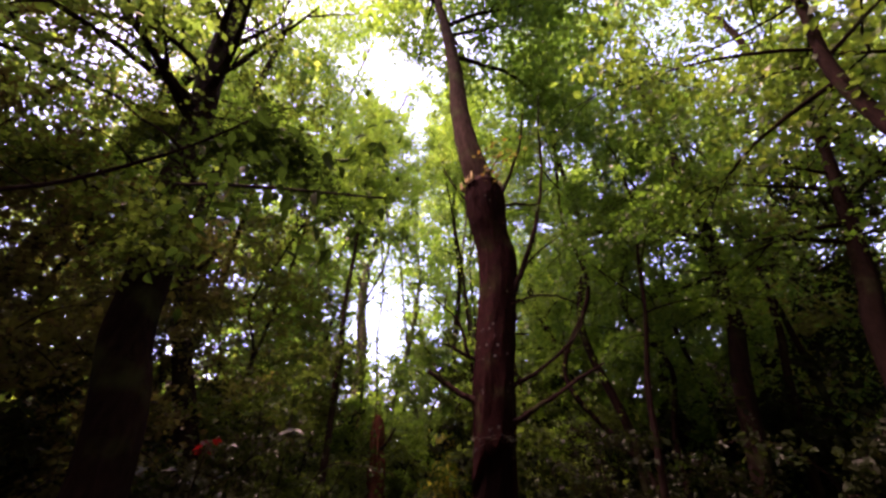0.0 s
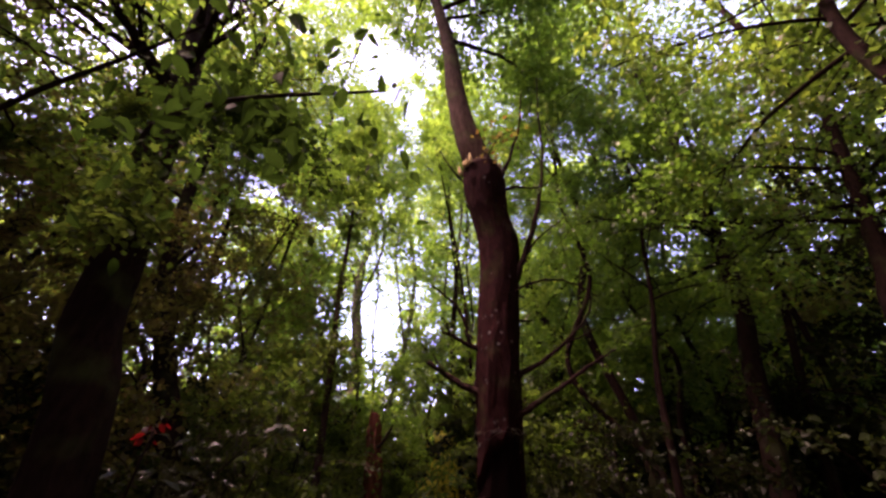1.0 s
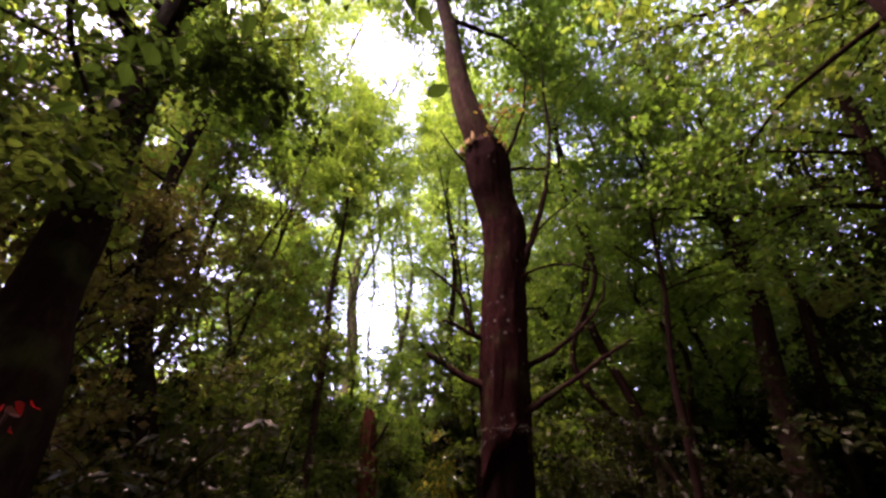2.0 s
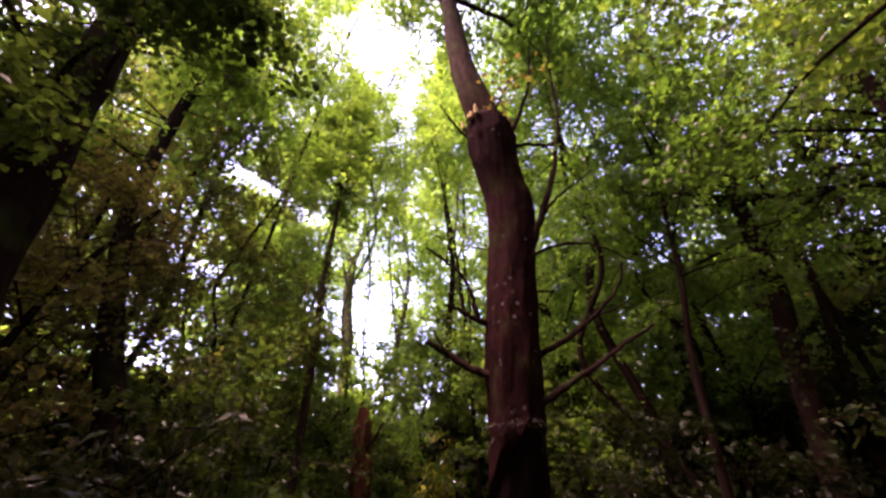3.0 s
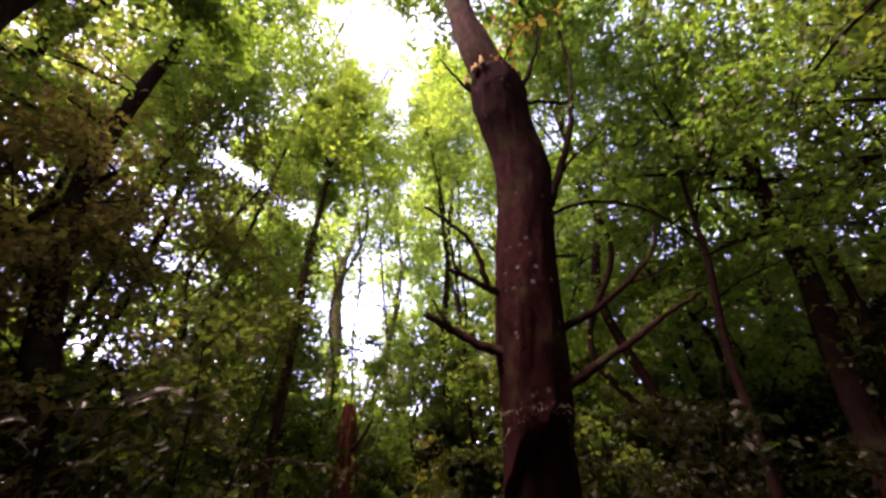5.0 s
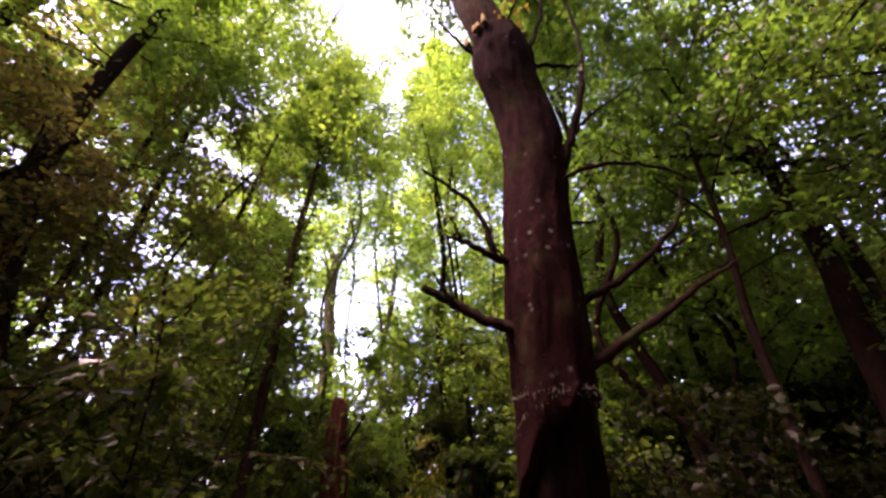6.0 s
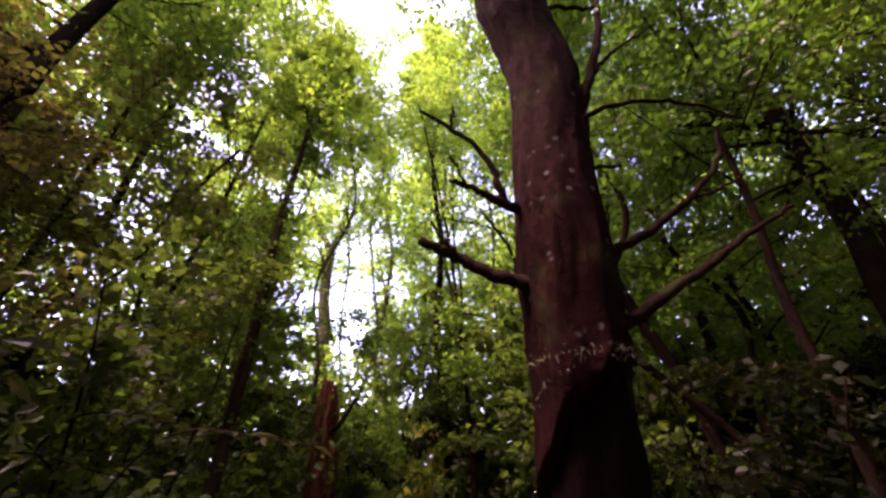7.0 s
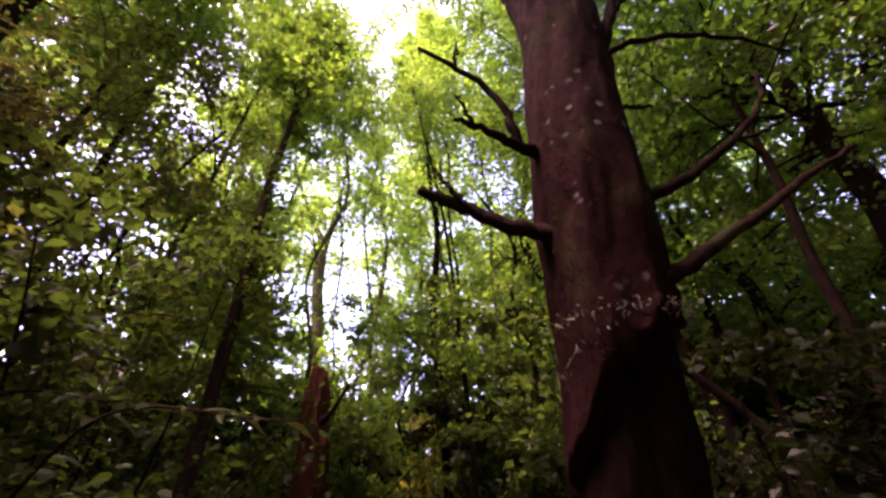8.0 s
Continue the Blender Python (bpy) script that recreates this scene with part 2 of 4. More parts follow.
# leaf outlines: x across, y along, z up; broad = lobed oval with a folded midrib, long = narrow, plain = two-sided diamond
BROAD = (np.array([(0, 0, 0), (-0.28, 0.22, 0.05), (-0.36, 0.55, 0.07), (0, 1.0, -0.10), (0.36, 0.55, 0.07), (0.28, 0.22, 0.05)]),
         np.array([(0, 2, 1), (0, 3, 2), (0, 4, 3), (0, 5, 4)]))
LONG = (np.array([(0, 0, 0), (-0.13, 0.4, 0.03), (0, 1.0, -0.22), (0.13, 0.4, 0.03), (0, 0.45, 0.0)]),
        np.array([(0, 4, 1), (1, 4, 2), (2, 4, 3), (3, 4, 0)]))
PLAIN = (np.array([(0, 0, 0), (-0.36, 0.5, 0.06), (0, 1.0, -0.06), (0.36, 0.5, 0.06)]), np.array([(0, 2, 1), (0, 3, 2)]))


def leaves(rng, places, size, shape=BROAD, tilt=0.6, spread=0.35):
    """A leaf at each place: random heading, mostly level with a droop. Returns vertices and triangles."""
    base, tris = shape
    n = len(places)
    yaw = rng.uniform(0, 2 * np.pi, n)
    droop = rng.normal(-0.35, tilt * 0.7, n)
    roll = rng.normal(0, tilt, n)
    s = size * np.clip(rng.normal(1, spread, n), 0.4, 1.9)
    v = base[None] * s[:, None, None]
    x, y, z = v[..., 0], v[..., 1], v[..., 2]
    c, d = np.cos(roll)[:, None], np.sin(roll)[:, None]
    x, z = x * c + z * d, -x * d + z * c
    c, d = np.cos(droop)[:, None], np.sin(droop)[:, None]
    y, z = y * c - z * d, y * d + z * c
    c, d = np.cos(yaw)[:, None], np.sin(yaw)[:, None]
    x, y = x * c - y * d, x * d + y * c
    out = np.stack([x, y, z], -1) + np.asarray(places)[:, None, :]
    faces = tris[None] + (np.arange(n) * len(base))[:, None, None]
    return out.reshape(-1, 3), faces.reshape(-1, 3)


def in_view_gap(p):
    """Sky gaps fitted to the camera's view: bearing and rise from its mid-walk position."""
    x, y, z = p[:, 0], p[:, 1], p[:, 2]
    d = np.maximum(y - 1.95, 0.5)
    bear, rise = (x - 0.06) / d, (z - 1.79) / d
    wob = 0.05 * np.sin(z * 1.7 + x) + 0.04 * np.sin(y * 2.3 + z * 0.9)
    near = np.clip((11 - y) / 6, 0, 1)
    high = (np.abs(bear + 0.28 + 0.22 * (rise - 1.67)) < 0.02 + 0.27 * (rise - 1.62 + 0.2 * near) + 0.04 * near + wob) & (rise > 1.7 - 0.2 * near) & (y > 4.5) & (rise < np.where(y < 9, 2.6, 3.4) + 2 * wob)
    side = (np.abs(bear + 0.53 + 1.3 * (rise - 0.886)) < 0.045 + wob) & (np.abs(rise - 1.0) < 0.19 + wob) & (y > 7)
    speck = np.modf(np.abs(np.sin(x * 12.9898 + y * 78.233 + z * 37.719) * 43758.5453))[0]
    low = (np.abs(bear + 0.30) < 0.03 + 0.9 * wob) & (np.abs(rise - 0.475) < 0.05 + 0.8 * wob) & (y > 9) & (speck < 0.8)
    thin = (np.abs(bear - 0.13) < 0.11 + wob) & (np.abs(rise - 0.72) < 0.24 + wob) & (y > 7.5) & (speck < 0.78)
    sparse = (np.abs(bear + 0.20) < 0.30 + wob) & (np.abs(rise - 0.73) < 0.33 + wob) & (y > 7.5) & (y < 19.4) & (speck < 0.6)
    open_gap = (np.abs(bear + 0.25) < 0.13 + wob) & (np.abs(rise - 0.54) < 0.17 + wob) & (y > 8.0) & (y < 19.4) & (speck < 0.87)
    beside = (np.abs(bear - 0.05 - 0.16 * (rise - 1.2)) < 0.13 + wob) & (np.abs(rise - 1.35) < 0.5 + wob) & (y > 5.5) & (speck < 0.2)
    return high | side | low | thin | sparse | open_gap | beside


def limb(rng, start, heading, up, length, r0, sides=6, segs=9, sag=0.0, wander=0.1):
    """A curved limb that leaves its trunk and bends; returns its points and radii."""
    pts = [np.array(start, float)]
    az, el = heading, up
    step = length / segs
    for i in range(segs):
        az += rng.normal(0, wander)
        el += rng.normal(0, wander * 0.7) - sag / segs
        pts.append(pts[-1] + step * np.array([np.sin(az) * np.cos(el), np.cos(az) * np.cos(el), np.sin(el)]))
    return np.array(pts), np.linspace(r0, max(0.004, r0 * 0.18), segs + 1)


def crown_and_limbs(rng, tree, trunk_p, trunk_r, z0, n_limbs, reach, n_leaves, size, leaf_mat, bark, shape, origin, up=(0.1, 0.8), sag=0.25, twigs=6, fluff=0.22, only=None, clear=True, tilt=0.85, split=False, clump=15, stout=1.0):
    """Limbs with twigs out of the trunk above z0, each limb one part; all their leaves one crown."""
    idx = np.where(trunk_p[:, 2] >= z0)[0]
    spots, weight = [], []
    for k in range(n_limbs):
        f = (k + rng.uniform(0.1, 0.9)) / n_limbs
        i = idx[min(int(f * len(idx)), len(idx) - 1)]
        az = k * 2.4 + rng.normal(0, 0.4)
        if only is not None:
            az = rng.uniform(*only)
        ln = reach * (1.05 - 0.55 * f) * rng.uniform(0.7, 1.2)
        p, r = limb(rng, trunk_p[i], az, rng.uniform(*up) + 0.5 * f, ln, stout * max(0.012, trunk_r[i] * rng.uniform(0.3, 0.5)), sag=sag)
        # near limbs that would cross the gaps cut for the camera are left out
        if clear and p[0][1] < 6 and (spots or k < n_limbs - 1) and in_view_gap(p).mean() > 0.1:
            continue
        pieces, loose = [tube(p, r, 5)], []
        for j in range(twigs):
            g = rng.uniform(0.25, 1.0)
            a = p[min(int(g * (len(p) - 1)), len(p) - 1)]
            tp, tr = limb(rng, a, az + rng.normal(0, 0.9), rng.normal(0.15, 0.45), ln * rng.uniform(0.25, 0.5), r[0] * 0.3 + 0.003, segs=5, sag=0.5, wander=0.2)
            (loose if split else pieces).append(tube(tp, tr, 3))
            for q in tp[1:]:
                spots.append(q)
                weight.append(1.0)
        for q in p[4:]:
            spots.append(q)
            weight.append(0.6)
        v, fc = join(pieces)
        bough = link_mesh("limb", v - origin, fc, bark, tree)
        for v, fc in loose:
            link_mesh("twig", v - origin, fc, bark, bough)
    spots, weight = np.array(spots), np.array(weight)
    m = max(8, n_leaves // clump)
    pick = rng.choice(len(spots), m, p=weight / weight.sum())
    tuft = spots[pick] + rng.normal(0, 1, (m, 3)) * np.array([fluff, fluff, fluff * 0.55]) * reach * 0.5
    pos = tuft[rng.integers(0, m, n_leaves)] + rng.normal(0, 1, (n_leaves, 3)) * np.array([1.2, 1.2, 0.7]) * size
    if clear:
        pos = pos[~in_view_gap(pos)]
    pos = pos[pos[:, 2] > 0.3]
    v, fc = leaves(rng, pos, size, shape, tilt)
    link_mesh("crown", v - origin, fc, leaf_mat, tree, smooth=False)


def tree(name, label, points, r_base, r_top, z0, n_limbs, reach, n_leaves, size, leaf_mat, bark, seed, shape=PLAIN, sides=14, rough=0.1, flare=0.6, group="", climber=0, **more):
    rng = np.random.default_rng(seed)
    p = smooth_path(points, max(24, int(len(points) * 8)))
    r = np.interp(p[:, 2], [p[0][2], p[-1][2]], [r_base, r_top])
    origin = p[0].copy()
    t = thing(name, tuple(origin), label, "tree", group)
    v, f = tube(p, r, sides, rough, seed=seed * 1.3, flare=flare)
    link_mesh("trunk", v - origin, f, bark, t)
    if climber:
        w = np.random.default_rng(seed + 500)
        k = w.integers(0, len(p), climber)
        k = k[(p[k, 2] < z0 + 2.5) & (p[k, 2] > 0.8) & (np.sin(p[k, 2] * 2.1 + seed) > -0.35)]
        a = w.uniform(0, 6.28, len(k))
        d = (r[k] + np.abs(w.normal(0, 0.09, len(k))))[:, None] * np.stack([np.cos(a), np.sin(a), 0 * a], -1)
        v, f = leaves(w, p[k] + d + np.array([0, 0, 1]) * w.normal(0, 0.15, (len(k), 1)), max(0.06, size * 0.8), BROAD, 0.8)
        link_mesh("climbing_foliage", v - origin, f, leaf_half_shaded, t, smooth=False)
    crown_and_limbs(rng, t, p, r, z0, n_limbs, reach, n_leaves, size, leaf_mat, bark, shape, origin, **more)
    return t


# ---- ground ----
def build_ground():
    rng = np.random.default_rng(3)
    xs = np.concatenate([np.linspace(-400, -30, 8), np.linspace(-26, 26, 105), np.linspace(30, 400, 8)])
    ys = np.concatenate([np.linspace(-400, -24, 8), np.linspace(-20, 50, 130), np.linspace(56, 400, 8)])
    X, Y = np.meshgrid(xs, ys)
    Z = np.array([0.10 * noise.noise(Vector((a * 0.35, b * 0.35, 1))) + 0.05 * noise.noise(Vector((a * 1.3, b * 1.3, 4))) for a, b in zip(X.ravel(), Y.ravel())])
    v = np.stack([X.ravel(), Y.ravel(), Z - 0.03], -1)
    w = len(xs)
    a = (np.arange(len(ys) - 1)[:, None] * w + np.arange(w - 1)[None]).ravel()
    ob = link_mesh("ground", v, np.stack([a, a + 1, a + w + 1, a + w], -1), soil)
    tagged(ob, "dark brown forest soil under leaf litter", "ground", kind="structure")
    n = 6000
    pos = np.stack([rng.uniform(-9, 9, n), rng.uniform(-3, 20, n), np.zeros(n)], -1)
    pos[:, 2] = [0.10 * noise.noise(Vector((a * 0.35, b * 0.35, 1))) + 0.05 * noise.noise(Vector((a * 1.3, b * 1.3, 4))) for a, b, _ in pos]
    v, f = leaves(rng, pos, 0.09, BROAD, 0.25)
    ob = link_mesh("leaf_litter", v, f, leaf_dead, smooth=False)
    tagged(ob, "brown dead leaves lying on the forest floor", "leaf litter", kind="stuff")


build_ground()


# ---- the leaning main tree ----
def build_main_tree():
    rng = np.random.default_rng(11)
    path = smooth_path([(0.50, 5.55, -0.1), (0.58, 5.25, 1.2), (0.62, 5.08, 1.8), (0.64, 4.95, 2.5), (0.67, 4.84, 3.2), (0.75, 4.8, 4.05), (0.775, 4.74, 4.62), (0.70, 4.68, 5.0), (0.64, 4.64, 5.35), (0.585, 4.58, 5.85),
                        (0.45, 4.52, 6.35), (0.33, 4.5, 6.95), (0.2, 4.5, 8.0), (0.1, 4.5, 9.3), (-0.17, 4.5, 11.3), (-0.55, 4.5, 13.5), (-0.9, 4.5, 16.0), (-1.1, 4.6, 19.0)], 330)
    rad = np.interp(path[:, 2], [0, 1.8, 2.7, 4.0, 4.6, 5.0, 5.3, 5.6, 5.88, 5.98, 6.9, 9.3, 13.0, 19.0], [0.29, 0.245, 0.245, 0.246, 0.264, 0.250, 0.275, 0.305, 0.285, 0.215, 0.19, 0.145, 0.09, 0.03])
    o = path[0].copy()
    t = thing("leaning_tree", tuple(o), "tall leaning tree with dark red-brown bark and bare side branches", "tree")
    low = path[:, 2] < 5.93
    k = int(low.sum())
    v, f = tube(path[:k], rad[:k], 72, 0.11, 4.5, 5.0, flare=0.5, cap=False)
    ring = np.repeat(np.arange(k), 72)
    off = v - path[ring]
    turn = np.arctan2(off[:, 1], off[:, 0])
    turn = np.where(turn > 1.3, turn - 2 * np.pi, turn)
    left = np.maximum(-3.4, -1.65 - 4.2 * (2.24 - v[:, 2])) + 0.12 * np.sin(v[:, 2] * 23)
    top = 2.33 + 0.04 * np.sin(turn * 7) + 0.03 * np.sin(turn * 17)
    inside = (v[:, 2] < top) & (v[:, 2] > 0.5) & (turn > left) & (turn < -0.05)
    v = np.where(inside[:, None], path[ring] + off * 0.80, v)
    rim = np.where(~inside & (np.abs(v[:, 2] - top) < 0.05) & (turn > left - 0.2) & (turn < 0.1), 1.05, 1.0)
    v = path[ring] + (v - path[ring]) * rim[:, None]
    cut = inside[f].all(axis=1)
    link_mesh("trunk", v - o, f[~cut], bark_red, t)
    link_mesh("hollow", v - o, f[cut], bark_hollow_shade, t, "hollow in the trunk, its inner shade put into the bark colour")
    v, f = tube(path[k - 2:], rad[k - 2:] , 32, 0.12, 3.0, 9.0)
    link_mesh("upper_trunk", v - o, f, bark_grey, t, "lighter grey-brown upper trunk")
    # torn rim where the thick bark ends
    c, a0 = path[k - 1], np.sort(rng.uniform(0, 2 * np.pi, 13))
    pcs = []
    for a in a0:
        h = rng.uniform(-0.03, 0.09)
        r = rad[k - 3] * rng.uniform(0.98, 1.06)
        b = c + np.array([np.cos(a) * r, np.sin(a) * r, -0.10])
        tip = c + np.array([np.cos(a) * r * 1.08, np.sin(a) * r * 1.08, h])
        pcs.append(tube(np.array([b, 0.5 * (b + tip), tip]), [0.035, 0.03, 0.006], 5))
    v, f = join(pcs)
    tagged(link_mesh("torn_bark_rim", v - o, f, wood_pale, t, "pale torn bark rim"), kind="stuff")
    # bare branches: points, first radius
    bare = [
        ([(0.48, 4.85, 2.72), (0.30, 4.88, 2.79), (0.05, 4.92, 2.95), (-0.15, 4.95, 3.10)], 0.040, 0.028),
        ([(0.10, 4.9, 2.90), (0.0, 4.87, 3.02), (-0.09, 4.86, 3.17)], 0.018, 0.008),
        ([(0.48, 4.82, 3.20), (0.34, 4.78, 3.24), (0.22, 4.76, 3.30), (0.09, 4.74, 3.36), (0.02, 4.72, 3.37)], 0.034, 0.010),
        ([(0.34, 4.78, 3.24), (0.30, 4.75, 3.45), (0.21, 4.74, 3.68), (0.03, 4.72, 3.88), (-0.17, 4.70, 4.03)], 0.026, 0.010),
        ([(0.05, 4.72, 3.87), (0.05, 4.70, 3.98), (0.06, 4.69, 4.08)], 0.010, 0.005),
        ([(0.12, 4.74, 3.34), (0.08, 4.72, 3.45), (0.03, 4.70, 3.55)], 0.012, 0.005),
        ([(0.78, 4.82, 2.84), (0.92, 4.82, 2.93), (1.15, 4.80, 3.06), (1.38, 4.78, 3.22), (1.64, 4.76, 3.46), (1.78, 4.74, 3.66), (1.84, 4.72, 3.85)], 0.034, 0.010),
        ([(1.45, 4.77, 3.27), (1.62, 4.74, 3.32), (1.80, 4.7, 3.42)], 0.014, 0.005),
        ([(0.78, 4.80, 2.47), (0.90, 4.80, 2.53), (1.15, 4.79, 2.68), (1.47, 4.78, 2.88), (1.75, 4.75, 3.06), (1.95, 4.7, 3.16)], 0.040, 0.012),
        ([(0.80, 4.72, 3.75), (0.95, 4.66, 4.05), (1.06, 4.65, 4.35), (1.30, 4.65, 5.0), (1.45, 4.65, 5.6), (1.6, 4.65, 6.4), (1.66, 4.65, 7.4), (1.8, 4.7, 8.6)], 0.05, 0.012),
        ([(1.08, 4.65, 4.38), (1.25, 4.6, 4.6), (1.45, 4.55, 4.75), (1.7, 4.5, 4.95)], 0.018, 0.006),
        ([(0.72, 4.64, 5.4), (0.92, 4.66, 5.9), (1.06, 4.68, 6.3), (1.3, 4.7, 7.1), (1.45, 4.7, 8.2)], 0.045, 0.012),
        ([(0.88, 4.64, 5.55), (1.1, 4.64, 5.62), (1.35, 4.64, 5.58), (1.5, 4.65, 5.65)], 0.024, 0.014),
        ([(0.5, 4.6, 5.5), (0.3, 4.55, 5.65), (0.1, 4.5, 5.95), (-0.05, 4.5, 6.3)], 0.026, 0.008),
        ([(0.80, 4.68, 3.80), (1.06, 4.6, 3.93), (1.4, 4.58, 3.99), (1.65, 4.56, 3.90), (1.84, 4.54, 3.74)], 0.020, 0.007),
        ([(0.84, 4.75, 3.52), (0.98, 4.75, 3.53), (1.1, 4.74, 3.52)], 0.016, 0.008),
    ]
    for pts, r0, r1 in bare:
        p = smooth_path(pts, 22)
        p[1:-1] += rng.normal(0, 0.006, (20, 3))
        v, f = tube(p, np.linspace(r0, r1, 22), 9, 0.2, 9.0, r0 * 90)
        link_mesh("bare_branch", v - o, f, bark_dark, t)
    # dry litter caught on the lip of the hollow
    pos = []
    for q in range(170):
        a = rng.uniform(-2.9, -0.3)
        z = 2.34 + 0.016 * rng.normal() - (0.16 * max(0.0, -1.7 - a) if rng.uniform() < 0.4 else 0.0)
        c0 = path[np.argmin(np.abs(path[:, 2] - z))]
        pos.append(np.array([c0[0] + np.cos(a) * 0.27, c0[1] + np.sin(a) * 0.27, z]))
    v, f = leaves(rng, np.array(pos), 0.024, LONG, 0.9)
    tagged(link_mesh("caught_litter", v - o, f, leaf_dry_glint, t, "dry leaf litter caught on the bark", smooth=False), kind="stuff")
    # a spray of turning leaves beside the torn rim
    twig = smooth_path([(0.62, 4.40, 5.80), (0.72, 4.2, 5.95), (0.84, 4.0, 5.98), (1.0, 3.85, 5.9)], 14)
    v, f = tube(twig, np.linspace(0.014, 0.004, 14), 6)
    spray = link_mesh("side_twig", v - o, f, bark_dark, t)
    pos = twig[rng.integers(2, 14, 70)] + rng.normal(0, 0.12, (70, 3))
    v, f = leaves(rng, pos, 0.055, BROAD, 0.8)
    link_mesh("autumn_foliage", v - o, f, leaf_autumn, spray, "orange-brown autumn leaves", smooth=False)
    crown_and_limbs(rng, t, path, rad, 11.6, 18, 3.2, 13000, 0.12, leaf_green, bark_dark, PLAIN, o, up=(-0.1, 0.6))
    crown_and_limbs(rng, t, path, rad, 9.6, 12, 4.2, 16000, 0.11, leaf_canopy, bark_dark, PLAIN, o, only=(0.2, 2.2), up=(0.0, 0.5))
    crown_and_limbs(rng, t, path, rad, 11.5, 7, 4.6, 5000, 0.12, leaf_green, bark_dark, PLAIN, o, only=(-1.2, 0.3), up=(0.0, 0.5))


build_main_tree()


# ---- trees beside the path ----
tree("dark_tree", "dark-barked tree leaning out beside the path", [(-1.98, 3.2, -0.1), (-2.28, 3.2, 1.97), (-2.6, 3.2, 2.82), (-2.74, 3.2, 3.5), (-2.95, 3.2, 4.3), (-3.09, 3.2, 5.0), (-3.3, 3.2, 5.95), (-3.63, 3.2, 7.4), (-3.93, 3.2, 8.95), (-4.5, 3.2, 11.4)],
     0.205, 0.13, 5.6, 16, 2.4, 3000, 0.065, leaf_half_shaded, bark_dark, 21, BROAD, 24, flare=0.2, only=(1.5, 4.2), up=(0.0, 0.7))
tree("leaning_dark_tree", "dark tree trunk bending away among leaves", [(-2.6, 5.6, -0.1), (-3.35, 5.6, 2.2), (-3.86, 5.6, 3.2), (-4.35, 5.6, 4.3), (-4.7, 5.6, 5.3), (-4.95, 5.6, 6.8), (-5.08, 5.6, 8.7), (-5.2, 5.6, 11), (-5.3, 5.6, 15)],
     0.16, 0.045, 6.0, 20, 3.2, 20000, 0.085, leaf_canopy, bark_dark, 22, PLAIN, 22, only=(-2.6, 1.2), up=(-0.1, 0.6), split=True, stout=0.55)
tree("slender_tree", "slender tree with a narrow pointed green leafy top", [(-1.75, 6.7, -0.1), (-1.86, 6.75, 2.0), (-1.97, 6.85, 3.6), (-2.1, 6.92, 5.0), (-2.2, 7.1, 6.6), (-2.38, 7.38, 8.6), (-2.55, 7.74, 11.0)],
     0.075, 0.012, 6.7, 30, 0.95, 8500, 0.075, leaf_green, bark_grey, 23, BROAD, 14, up=(0.0, 0.8), clear=False, twigs=4, rough=0.3, climber=1800)
tree("tall_tree", "tall dark tree trunk rising into green leaves", [(4.1, 6.6, -0.1), (4.75, 6.6, 3.3), (5.08, 6.6, 4.5), (5.25, 6.6, 5.9), (5.35, 6.6, 7.2), (5.5, 6.7, 13)],
     0.17, 0.06, 5.5, 18, 3.8, 18000, 0.07, leaf_canopy, bark_dark, 24, PLAIN, 22, up=(-0.2, 0.6))
tree("sapling", "thin leaning sapling with dark bark", [(2.6, 6.0, -0.1), (2.88, 6.0, 2.3), (3.0, 6.0, 3.25), (3.27, 6.0, 4.36), (3.42, 6.0, 5.3), (3.7, 6.0, 7.0), (3.6, 6.0, 9.0)],
     0.06, 0.015, 4.0, 14, 2.0, 12000, 0.064, leaf_canopy, bark_dark, 25, PLAIN, 12, up=(-0.1, 0.6), split=True)
tree("slim_tree", "slim dark tree standing close behind another trunk", [(5.2, 7.2, -0.1), (5.9, 7.2, 3.2), (6.36, 7.2, 4.85), (6.58, 7.2, 6.4), (6.64, 7.2, 7.9), (6.7, 7.2, 11)],
     0.09, 0.03, 6.0, 12, 2.4, 8000, 0.07, leaf_canopy, bark_dark, 27, PLAIN, 14, up=(-0.1, 0.6), split=True)
tree("near_tree", "dark trunk close to the path with hanging leaves", [(4.7, 4.9, -0.1), (5.4, 4.9, 3.4), (5.74, 4.9, 4.3), (6.05, 4.9, 5.2), (6.5, 4.9, 6.6), (7.6, 4.9, 10)],
     0.16, 0.05, 5.0, 14, 2.2, 9000, 0.06, leaf_canopy, bark_dark, 26, BROAD, 18, up=(-0.2, 0.5))


